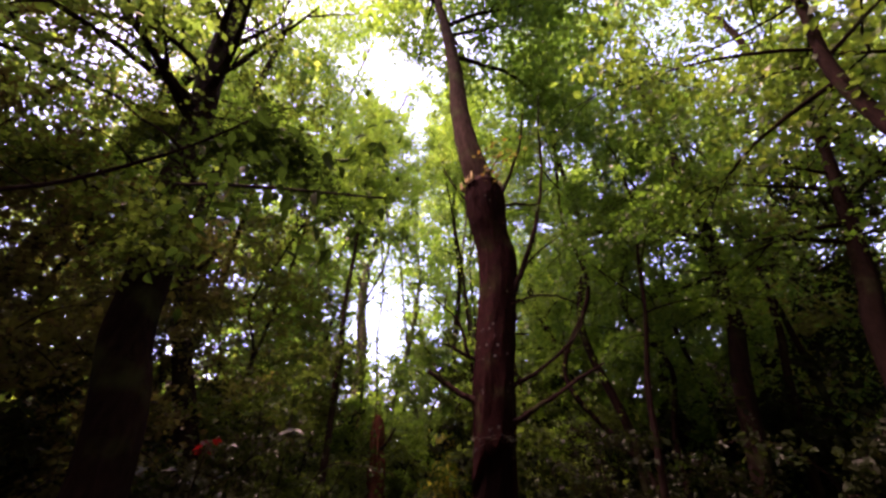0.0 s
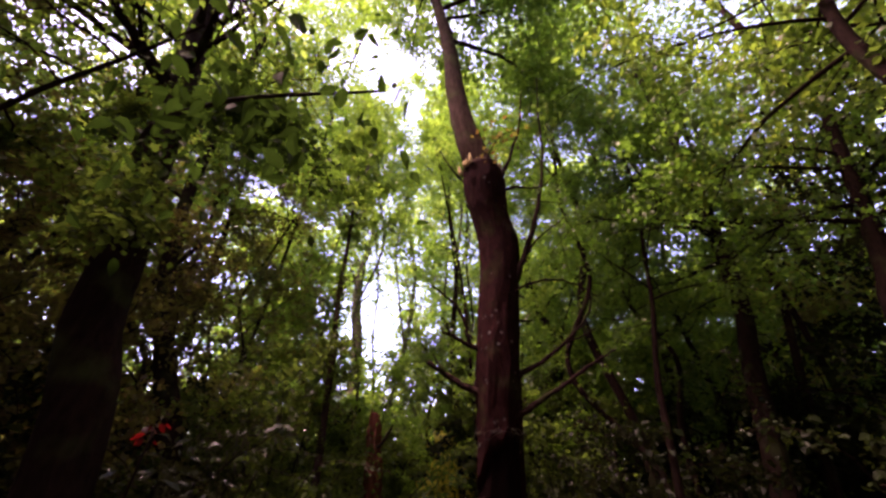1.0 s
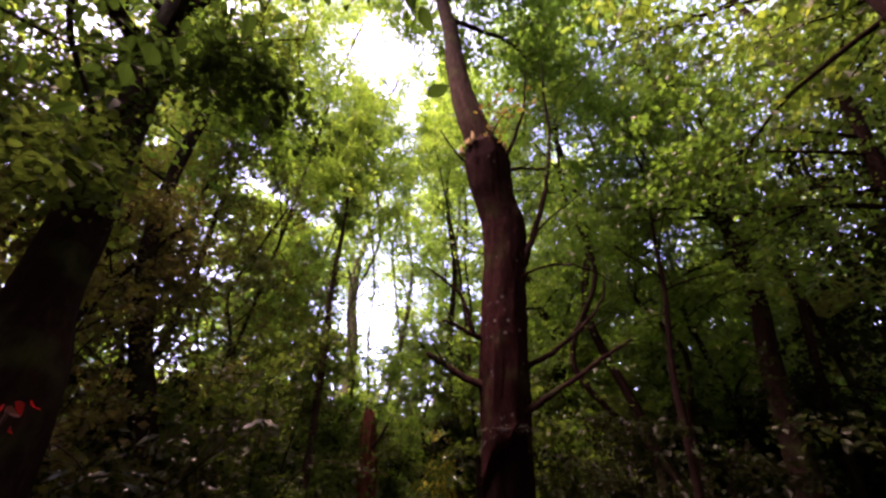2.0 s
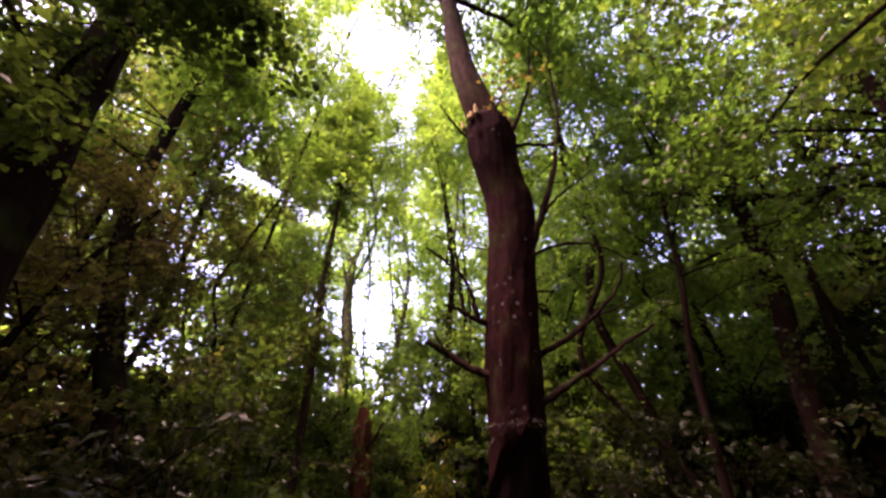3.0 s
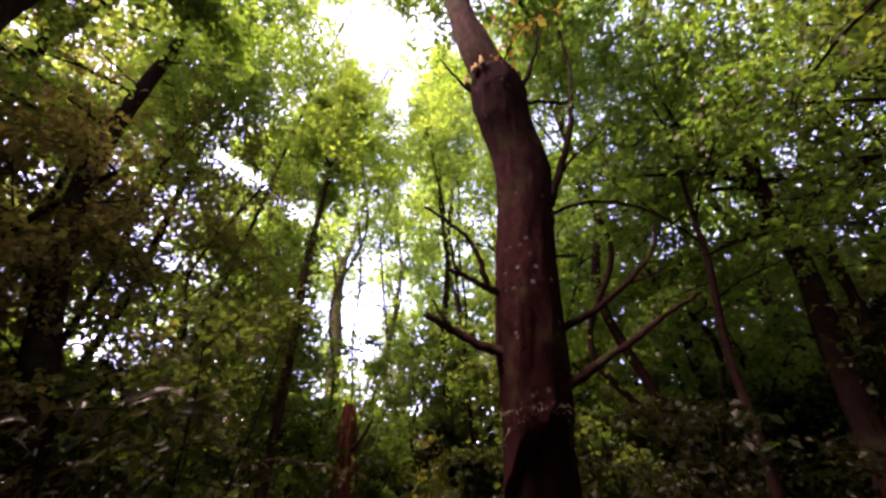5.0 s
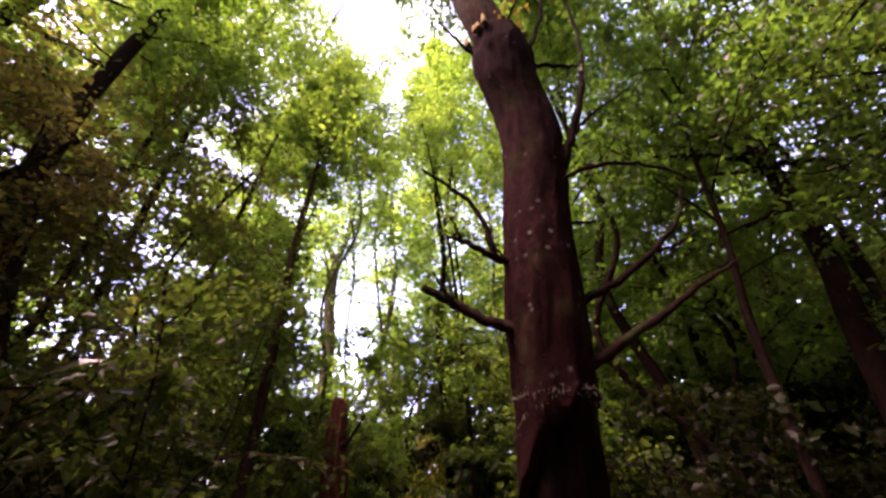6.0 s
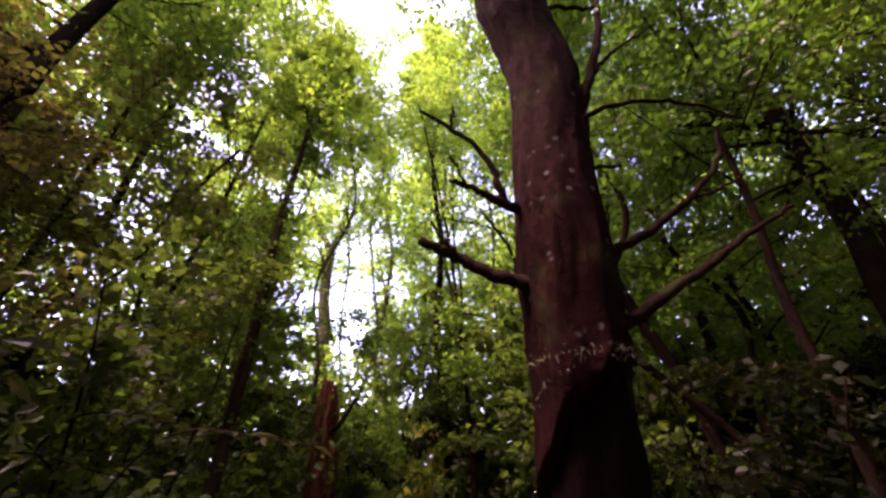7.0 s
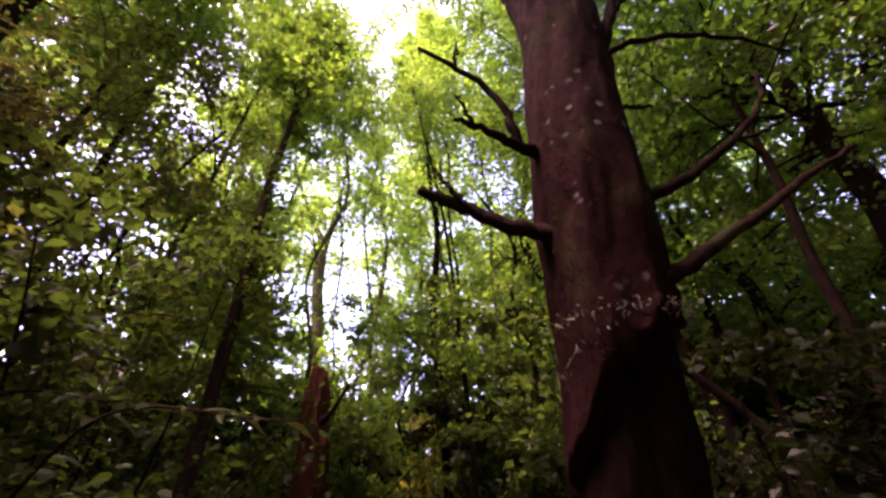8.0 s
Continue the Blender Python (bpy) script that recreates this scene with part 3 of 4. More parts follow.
# broken, rotten stump with one stub
def build_stump():
    rng = np.random.default_rng(31)
    p = smooth_path([(-1.08, 7.5, -0.05), (-1.16, 7.5, 1.5), (-1.2, 7.5, 2.2), (-1.27, 7.5, 3.0)], 60)
    o = p[0].copy()
    t = thing("broken_trunk", tuple(o), "broken rotten reddish-brown tree trunk with a stub branch", "tree trunk")
    r = np.interp(p[:, 2], [0, 1.6, 2.3, 2.55, 2.8, 3.0], [0.20, 0.155, 0.12, 0.108, 0.10, 0.07])
    v, f = tube(p, r, 44, 0.55, 7.0, 2.0, flare=0.4)
    link_mesh("trunk", v - o, f, bark_rot, t)
    q = smooth_path([(-1.22, 7.46, 2.42), (-1.06, 7.42, 2.55), (-0.92, 7.4, 2.80)], 10)
    v, f = tube(q, np.linspace(0.035, 0.018, 10), 8, 0.2, 9.0)
    link_mesh("stub_branch", v - o, f, bark_dark, t)
    for k in range(7):
        a = rng.uniform(0, 6.28)
        b = p[-6] + np.array([np.cos(a) * 0.06, np.sin(a) * 0.06, 0])
        v, f = tube(np.array([b, b + (0, 0, 0.1), b + np.array([0.02 * np.cos(a), 0.02 * np.sin(a), rng.uniform(0.15, 0.3)])]), [0.03, 0.022, 0.004], 5)
        link_mesh("splinter", v - o, f, bark_rot, t)
    k = rng.integers(8, 56, 280)
    a = rng.uniform(0, 6.28, 280)
    pos = p[k] + (r[k] * 1.1 + np.abs(rng.normal(0, 0.05, 280)))[:, None] * np.stack([np.cos(a), np.sin(a), 0 * a], -1)
    v, f = leaves(rng, pos, 0.065, BROAD, 0.8)
    link_mesh("climbing_foliage", v - o, f, leaf_half_shaded, t, smooth=False)


build_stump()


# ---- far pale forked trees ----
def forked(name, label, trunk_pts, forks, r0, seed, n_leaves, size, reach):
    rng = np.random.default_rng(seed)
    p = smooth_path(trunk_pts, 30)
    o = p[0].copy()
    t = thing(name, tuple(o), label, "tree", "pale trees beyond the clearing")
    v, f = tube(p, np.linspace(r0, r0 * 0.7, 30), 14, 0.1, seed=seed, flare=0.4)
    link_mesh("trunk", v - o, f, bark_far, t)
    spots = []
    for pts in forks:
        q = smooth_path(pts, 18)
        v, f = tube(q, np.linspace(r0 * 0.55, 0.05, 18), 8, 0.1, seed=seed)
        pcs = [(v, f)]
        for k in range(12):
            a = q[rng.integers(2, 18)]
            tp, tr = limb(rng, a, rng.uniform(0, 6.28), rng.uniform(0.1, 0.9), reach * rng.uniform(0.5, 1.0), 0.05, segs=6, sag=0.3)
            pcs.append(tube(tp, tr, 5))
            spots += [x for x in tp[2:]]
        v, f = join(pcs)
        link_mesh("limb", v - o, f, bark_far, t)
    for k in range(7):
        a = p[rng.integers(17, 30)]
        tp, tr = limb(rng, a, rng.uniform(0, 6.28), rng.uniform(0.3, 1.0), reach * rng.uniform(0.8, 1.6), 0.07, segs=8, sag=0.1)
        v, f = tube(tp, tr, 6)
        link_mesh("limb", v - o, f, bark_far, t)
        spots += [x for x in tp[3:]]
    spots = np.array(spots)
    pos = spots[rng.integers(0, len(spots), n_leaves)] + rng.normal(0, 0.42, (n_leaves, 3))
    v, f = leaves(rng, pos, size, PLAIN)
    link_mesh("crown", v - o, f, leaf_sunlit, t, smooth=False)


forked("forked_tree", "pale slim forked tree in leaves coloured as sunlit", [(-5.0, 20, -0.1), (-5.3, 20, 7.7), (-5.8, 20, 11.3), (-5.85, 20, 13.8)],
       [[(-5.85, 20, 13.8), (-5.5, 20, 15.5), (-5.5, 20, 17.2), (-5.9, 20, 19.6), (-5.9, 20, 22.5)], [(-5.85, 20, 13.6), (-6.9, 20, 15.6), (-7.6, 20, 17.2), (-8.6, 20, 19.7), (-9.2, 20, 22)], [(-5.6, 20, 15.6), (-4.5, 20, 17.2), (-3.2, 20, 18.1)]], 0.34, 41, 4600, 0.16, 2.8)
forked("forked_tree", "pale slim forked tree against the bright sky", [(-3.1, 34, -0.1), (-3.5, 34, 12.7), (-3.75, 34, 15.8)],
       [[(-3.75, 34, 15.8), (-4.6, 34, 18.5), (-5.4, 34, 21.3), (-6.4, 34, 25)], [(-3.6, 34, 14.5), (-2.2, 34, 18.1), (-0.5, 34, 22.5), (0.4, 34, 25)], [(-5.0, 34, 20), (-6.6, 34, 22)]], 0.34, 42, 4500, 0.2, 3.2)
forked("forked_tree", "pale slim forked tree behind the leaning tree", [(4.2, 24, -0.1), (4.0, 24, 8), (4.2, 24, 12)],
       [[(4.2, 24, 12), (3.2, 24, 15), (2.6, 24, 19)], [(4.2, 24, 12), (5.2, 24, 15), (5.6, 24, 19)]], 0.25, 43, 9000, 0.26, 3.0)

# ---- wood all round: x, y, height, trunk radius, first limb, limbs, reach, leaves, leaf size, leaf, seed ----
WOOD = [
    (-1.7, 14.4, 17.5, 0.035, 9.0, 20, 1.5, 7000, 0.10, leaf_sunlit, 143),
    (0.3, 12.6, 25, 0.11, 14.5, 22, 2.6, 15000, 0.13, leaf_green, 141), (-2.9, 12.2, 19.3, 0.04, 11.5, 22, 2.4, 12000, 0.11, leaf_sunlit, 142),
    (0.5, 12.4, 19, 0.03, 10.0, 22, 2.5, 9500, 0.092, leaf_green, 48), (-3.7, 15.5, 20, 0.03, 10.5, 20, 2.4, 9000, 0.10, leaf_green, 50), (1.5, 11.4, 17, 0.03, 9.5, 18, 2.0, 3000, 0.088, leaf_sunlit, 49),
    (-4.5, 9.4, 21, 0.045, 7.0, 20, 3.5, 24400, 0.101, leaf_green, 47),
    (-5.6, 13.4, 20, 0.05, 9.0, 16, 2.8, 13900, 0.108, leaf_sunlit, 44), (0.6, 15.5, 22, 0.10, 8.0, 18, 3.2, 22600, 0.115, leaf_sunlit, 45), (-0.6, 23.0, 26, 0.2, 9.0, 18, 4.4, 26200, 0.144, leaf_sunlit, 46),
    (-8.5, 8.5, 15, 0.2, 3.0, 20, 4.2, 26200, 0.104, leaf_olive, 51), (-7.5, 13.5, 17, 0.2, 4.5, 20, 4.2, 24400, 0.118, leaf_sunlit, 52),
    (-12.5, 12, 17, 0.25, 3.0, 20, 4.6, 22600, 0.126, leaf_green, 53), (-11.5, 20, 19, 0.25, 4.0, 20, 5.0, 24400, 0.154, leaf_sunlit, 54),
    # the tree at (-6.8, 2.3), mostly out of view, is thickened to shade the left
    (-6.8, 2.3, 13, 0.18, 4.5, 16, 3.6, 16000, 0.075, leaf_olive, 55), (3.4, 12.5, 17, 0.2, 5.0, 22, 4.0, 21000, 0.113, leaf_canopy, 56),
    (9.5, 11.5, 17, 0.25, 3.0, 20, 4.5, 26200, 0.126, leaf_green, 57), (6.8, 17, 19, 0.25, 3.0, 20, 4.8, 26200, 0.144, leaf_green, 58),
    (12.5, 7.0, 16, 0.22, 3.0, 18, 4.5, 20900, 0.126, leaf_olive, 59), (8.0, 2.5, 14, 0.2, 4.0, 16, 3.8, 15600, 0.108, leaf_deep, 60),
    (14.5, 16, 19, 0.25, 3.0, 18, 5.0, 20900, 0.163, leaf_green, 61), (1.0, 19.5, 19, 0.18, 5.0, 20, 4.2, 27800, 0.140, leaf_sunlit, 62),
    (-7.0, 12.0, 16, 0.055, 5.5, 18, 3.2, 20900, 0.108, leaf_sunlit, 63), (-2.0, 17.5, 18, 0.15, 8.0, 16, 3.4, 15600, 0.126, leaf_sunlit, 64),
    (-4.2, 10.6, 6.5, 0.045, 1.8, 16, 2.2, 12200, 0.087, leaf_deep, 66), (-0.5, 15.2, 7.0, 0.06, 1.8, 16, 2.6, 12200, 0.101, leaf_deep, 67),
    (-3.2, 18.5, 8.0, 0.08, 1.8, 16, 3.0, 12200, 0.115, leaf_green, 68), (-9.0, 25, 22, 0.2, 5.0, 18, 5.0, 20900, 0.171, leaf_sunlit, 65),
]
for x, y, h, r, z0, nl, reach, n, s, lm, seed in WOOD:
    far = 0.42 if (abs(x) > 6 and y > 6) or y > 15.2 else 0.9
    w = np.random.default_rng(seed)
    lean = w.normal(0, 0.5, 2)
    # trees with the sunlit leaf colour also take the paler far bark
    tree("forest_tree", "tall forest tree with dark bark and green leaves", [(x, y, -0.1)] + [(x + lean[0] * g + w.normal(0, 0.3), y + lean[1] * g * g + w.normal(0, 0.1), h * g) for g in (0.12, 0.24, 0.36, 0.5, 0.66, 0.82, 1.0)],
         r, 0.04, z0, nl, reach, int(n * far), s / far ** 0.5, lm, bark_far if lm is leaf_sunlit else bark_dark, seed, PLAIN, 12, group="trees of the wood", climber=700)

tree("forest_tree", "slim leaning forest tree with bright green leaves", [(0.75, 11.2, -0.1), (0.6, 11.2, 4), (0.3, 11.2, 8), (-0.3, 11.2, 12), (-0.95, 11.2, 16)],
     0.06, 0.02, 11.2, 22, 1.5, 8000, 0.085, leaf_sunlit, bark_dark, 144, PLAIN, 10, group="trees of the wood", up=(0.0, 0.6))

# tall neighbours whose crowns close the roof, and low trees under them
ROOF = [
    (4.3, 8.4, 8.5, 0.07, 4.4, 18, 2.4, 6000, 0.085, leaf_canopy, 162), (-5.9, 7.4, 10.5, 0.07, 4.5, 18, 2.4, 5500, 0.08, leaf_brown, 163),
    (-10.3, 8.2, 15.5, 0.14, 9.0, 18, 3.2, 8500, 0.105, leaf_brown, 167),
    (13.0, 19.5, 13, 0.14, 2.0, 20, 4.2, 8000, 0.21, leaf_canopy, 164), (17.0, 20.0, 14, 0.14, 2.0, 20, 4.6, 8000, 0.23, leaf_canopy, 165), (9.5, 20.0, 13, 0.14, 2.0, 20, 4.2, 8000, 0.21, leaf_canopy, 166),
    (6.6, 12.2, 8.0, 0.09, 1.8, 18, 2.8, 10400, 0.092, leaf_green, 96), (4.0, 12.8, 7.0, 0.08, 1.8, 18, 2.6, 10400, 0.092, leaf_green, 97), (8.8, 14.5, 9.0, 0.09, 1.8, 18, 3.0, 10400, 0.106, leaf_green, 98),
    (-4.3, 5.0, 5.0, 0.06, 1.5, 16, 1.6, 6600, 0.060, leaf_brown_shaded, 94), (-5.0, 6.6, 5.5, 0.06, 1.5, 16, 1.9, 6600, 0.064, leaf_brown_shaded, 95),
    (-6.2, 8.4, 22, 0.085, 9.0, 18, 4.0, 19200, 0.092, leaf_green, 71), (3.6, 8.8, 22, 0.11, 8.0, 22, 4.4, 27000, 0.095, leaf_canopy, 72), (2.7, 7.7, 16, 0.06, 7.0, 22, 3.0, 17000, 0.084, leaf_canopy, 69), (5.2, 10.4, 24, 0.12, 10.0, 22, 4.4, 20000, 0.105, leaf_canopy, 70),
    # the tree at (4.7, 2.9) is added to shade the shrubs on the right
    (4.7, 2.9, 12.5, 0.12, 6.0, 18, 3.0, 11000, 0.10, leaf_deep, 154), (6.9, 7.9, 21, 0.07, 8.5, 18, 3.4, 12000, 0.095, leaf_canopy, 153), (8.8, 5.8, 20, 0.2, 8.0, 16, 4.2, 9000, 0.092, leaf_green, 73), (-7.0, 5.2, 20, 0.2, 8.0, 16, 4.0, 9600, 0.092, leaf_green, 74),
    (-4.6, 8.0, 8.5, 0.035, 2.0, 18, 2.6, 11400, 0.074, leaf_brown, 76), (-6.4, 6.4, 8.0, 0.09, 1.8, 18, 2.6, 10800, 0.074, leaf_brown, 77), (-6.2, 3.5, 7.0, 0.07, 1.8, 18, 2.2, 12000, 0.067, leaf_brown_shaded, 88), (-4.5, 2.9, 4.4, 0.06, 1.5, 18, 1.7, 9000, 0.07, leaf_brown_shaded, 151), (-5.8, 4.8, 6.4, 0.07, 1.8, 18, 2.2, 10000, 0.075, leaf_brown_shaded, 152),
    (-7.2, 10.5, 9.0, 0.06, 2.0, 18, 3.0, 9600, 0.085, leaf_brown, 78), (7.4, 6.6, 8.0, 0.09, 1.8, 18, 2.8, 13900, 0.085, leaf_shade_painted, 79),
    (5.0, 9.0, 8.5, 0.09, 2.0, 18, 2.8, 12600, 0.085, leaf_canopy, 90), (9.5, 8.5, 9.0, 0.10, 2.0, 18, 3.0, 13900, 0.099, leaf_brown, 91),
    (6.0, 13.6, 10.5, 0.09, 1.8, 20, 3.2, 11000, 0.15, leaf_canopy, 131), (3.4, 15.6, 8.5, 0.09, 2.0, 20, 3.2, 11000, 0.15, leaf_canopy, 132), (9.2, 12.4, 8.0, 0.09, 1.8, 20, 3.4, 11000, 0.15, leaf_canopy, 133),
    (11.6, 13.0, 8.0, 0.10, 1.8, 20, 3.6, 10000, 0.16, leaf_canopy, 134), (5.0, 18.5, 13.0, 0.10, 2.0, 20, 3.6, 10000, 0.18, leaf_canopy, 135),
    (2.4, 10.5, 8.0, 0.08, 2.5, 16, 2.4, 10200, 0.085, leaf_green, 92), (-9.0, 7.5, 8.0, 0.1, 1.8, 16, 2.8, 7800, 0.085, leaf_brown, 93),
]
for x, y, h, r, z0, nl, reach, n, s, lm, seed in ROOF:
    far = 0.65 if abs(x) > 6.5 or y > 11.5 else 0.95
    w = np.random.default_rng(seed)
    lean = w.normal(0, 0.4, 2)
    tree("forest_tree", "slim forest tree with dark bark and green leaves", [(x, y, -0.1)] + [(x + lean[0] * g + w.normal(0, 0.28), y + lean[1] * g * g + w.normal(0, 0.1), h * g) for g in (0.12, 0.24, 0.36, 0.5, 0.66, 0.82, 1.0)],
         r, 0.03, z0, nl, reach, int(n * far), s / far ** 0.5, lm, bark_dark, seed, PLAIN, 10, group="trees of the wood", climber=600)

# trees added behind the path's start and to its sides, mostly unseen, to shade it
SHADE_TREES = [(-4.5, -4.0, 14), (4.6, -4.8, 14), (-7.0, -1.0, 14), (-8.5, 3.0, 13), (1.5, -9, 16), (-2.5, -8, 16), (0.3, -5.5, 15), (6.5, -6, 16), (-7.5, -7, 16), (-11, 1.5, 15), (12.5, 0, 15),
          (-2.0, -4.2, 11), (2.4, -4.4, 11), (5.4, -3.0, 12), (-5.4, -5.0, 12), (8.8, -2.0, 13)]
for i, (x, y, h) in enumerate(SHADE_TREES):
    tree("forest_tree", "tall forest tree with dark bark and green leaves", [(x, y, -0.1), (x + 0.2, y, h * 0.5), (x, y + 0.3, h)], 0.2, 0.05, 2.6 if h < 12.5 else 4.0, 14, 4.2, 6000, 0.33 if y < -3.5 else (0.25 if y < 2 else 0.15), leaf_deep, bark_dark, 80 + i if i < 11 else 180 + i, PLAIN, 10, group="trees of the wood")


# ---- undergrowth ----
def shrub(name, label, x, y, h, w, n, size, mat, seed, shape=BROAD, stems=7, group="shrubs of the undergrowth", tilt=0.7):
    """Stems from one foot that arch outward, with leaves along their twigs."""
    rng = np.random.default_rng(seed)
    o = np.array([x, y, -0.05])
    t = thing(name, tuple(o), label, "shrub", group)
    spots, pcs = [], []
    for k in range(stems):
        p, r = limb(rng, o + np.append(rng.normal(0, 0.1, 2), 0), rng.uniform(0, 6.28), rng.uniform(1.0, 1.45), h * rng.uniform(0.75, 1.15), 0.022, segs=10, sag=0.9 * w / h, wander=0.12)
        link_mesh("stem", tube(p, r, 5)[0] - o, tube(p, r, 5)[1], bark_dark, t)
        for j in range(9):
            a = p[rng.integers(3, len(p))]
            tp, tr = limb(rng, a, rng.uniform(0, 6.28), rng.normal(0.3, 0.4), w * rng.uniform(0.3, 0.7), 0.008, segs=5, sag=0.6, wander=0.2)
            pcs.append(tube(tp, tr, 3))
            spots += list(tp[1:])
    v, f = join(pcs)
    tagged(link_mesh("twig_spray", v - o, f, bark_dark, t), kind="stuff")
    spots = np.array(spots)
    pos = spots[rng.integers(0, len(spots), n)] + rng.normal(0, 0.10, (n, 3)) * np.array([1, 1, 0.6])
    pos = pos[pos[:, 2] > 0.05]
    v, f = leaves(rng, pos, size, shape, tilt)
    link_mesh("foliage", v - o, f, mat, t, smooth=False)
    return t


# the shade low in the wood is mostly put into these leaf colours
SHRUBS = [
    (-2.9, 5.0, 2.5, 1.3, 5200, 0.09, leaf_gloss), (-1.9, 5.7, 2.1, 1.1, 4200, 0.09, leaf_gloss), (-4.7, 4.3, 2.6, 1.1, 5200, 0.065, leaf_brown_shaded),
    (-3.4, 7.8, 3.4, 1.4, 7500, 0.08, leaf_half_shaded), (-2.1, 9.8, 3.6, 1.2, 7000, 0.10, leaf_half_shaded), (1.3, 11.0, 4.4, 1.0, 6500, 0.10, leaf_half_shaded),
    (2.0, 9.2, 4.4, 1.4, 7500, 0.10, leaf_half_shaded), (2.4, 7.2, 3.0, 1.5, 7000, 0.072, leaf_shade_painted), (3.9, 6.4, 3.0, 1.5, 7000, 0.072, leaf_shade_painted),
    (2.2, 5.6, 1.7, 1.0, 5500, 0.058, leaf_shade_painted), (5.4, 5.2, 3.0, 1.5, 7000, 0.072, leaf_shade_painted), (6.8, 9.8, 4.4, 2.0, 7500, 0.14, leaf_shade_painted),
    (4.4, 10.0, 4.6, 2.0, 7500, 0.14, leaf_shade_painted), (-5.8, 7.2, 3.8, 1.8, 7000, 0.12, leaf_shade_painted), (-6.6, 10.4, 4.2, 2.0, 7000, 0.13, leaf_shade_painted),
    (-2.9, 12.6, 4.6, 2.0, 6500, 0.15, leaf_shade_painted), (1.0, 13.6, 5.2, 2.2, 6500, 0.15, leaf_half_shaded), (8.6, 6.0, 4.0, 1.9, 6500, 0.13, leaf_shade_painted),
    (-5.4, 4.0, 3.0, 1.5, 5000, 0.11, leaf_shade_painted), (-8.5, 6.0, 3.8, 1.9, 5000, 0.14, leaf_shade_painted), (7.0, 4.0, 3.4, 1.6, 5000, 0.12, leaf_shade_painted),
    (10.5, 9.0, 4.6, 2.2, 5500, 0.15, leaf_shade_painted), (-5.0, 14.0, 4.8, 2.2, 5500, 0.15, leaf_shade_painted), (4.0, 15.0, 5.4, 2.4, 6000, 0.16, leaf_shade_painted),
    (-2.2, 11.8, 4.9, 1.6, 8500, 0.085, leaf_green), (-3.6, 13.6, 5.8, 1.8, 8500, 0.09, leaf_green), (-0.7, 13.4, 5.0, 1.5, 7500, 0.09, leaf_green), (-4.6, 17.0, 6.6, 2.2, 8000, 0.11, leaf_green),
    # unseen shrubs added behind and beside the start, to block light from there
    (-3.0, -2.6, 4.5, 2.2, 4500, 0.16, leaf_shade_painted), (0.2, -3.6, 4.5, 2.2, 4500, 0.16, leaf_shade_painted), (3.4, -2.8, 4.5, 2.2, 4500, 0.16, leaf_shade_painted), (5.6, 0.2, 4.0, 1.8, 4500, 0.13, leaf_shade_painted),
    (-2.2, 6.35, 3.2, 0.7, 6500, 0.06, leaf_half_shaded), (-3.0, 7.2, 3.8, 0.9, 6500, 0.065, leaf_half_shaded), (-3.3, 6.7, 2.6, 0.9, 4500, 0.065, leaf_half_shaded),
    (-9.5, 11.5, 4.6, 2.3, 5500, 0.16, leaf_shade_painted), (8.0, 14.0, 5.4, 2.4, 5500, 0.17, leaf_shade_painted),
]
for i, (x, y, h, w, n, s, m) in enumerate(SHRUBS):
    shrub("shrub", "dense leafy green shrub of the forest undergrowth", x, y, h, w, n, s * (1.05 if m is leaf_gloss else 1.0), m, 100 + i, LONG if m is leaf_gloss else (PLAIN if y > 7 else BROAD))


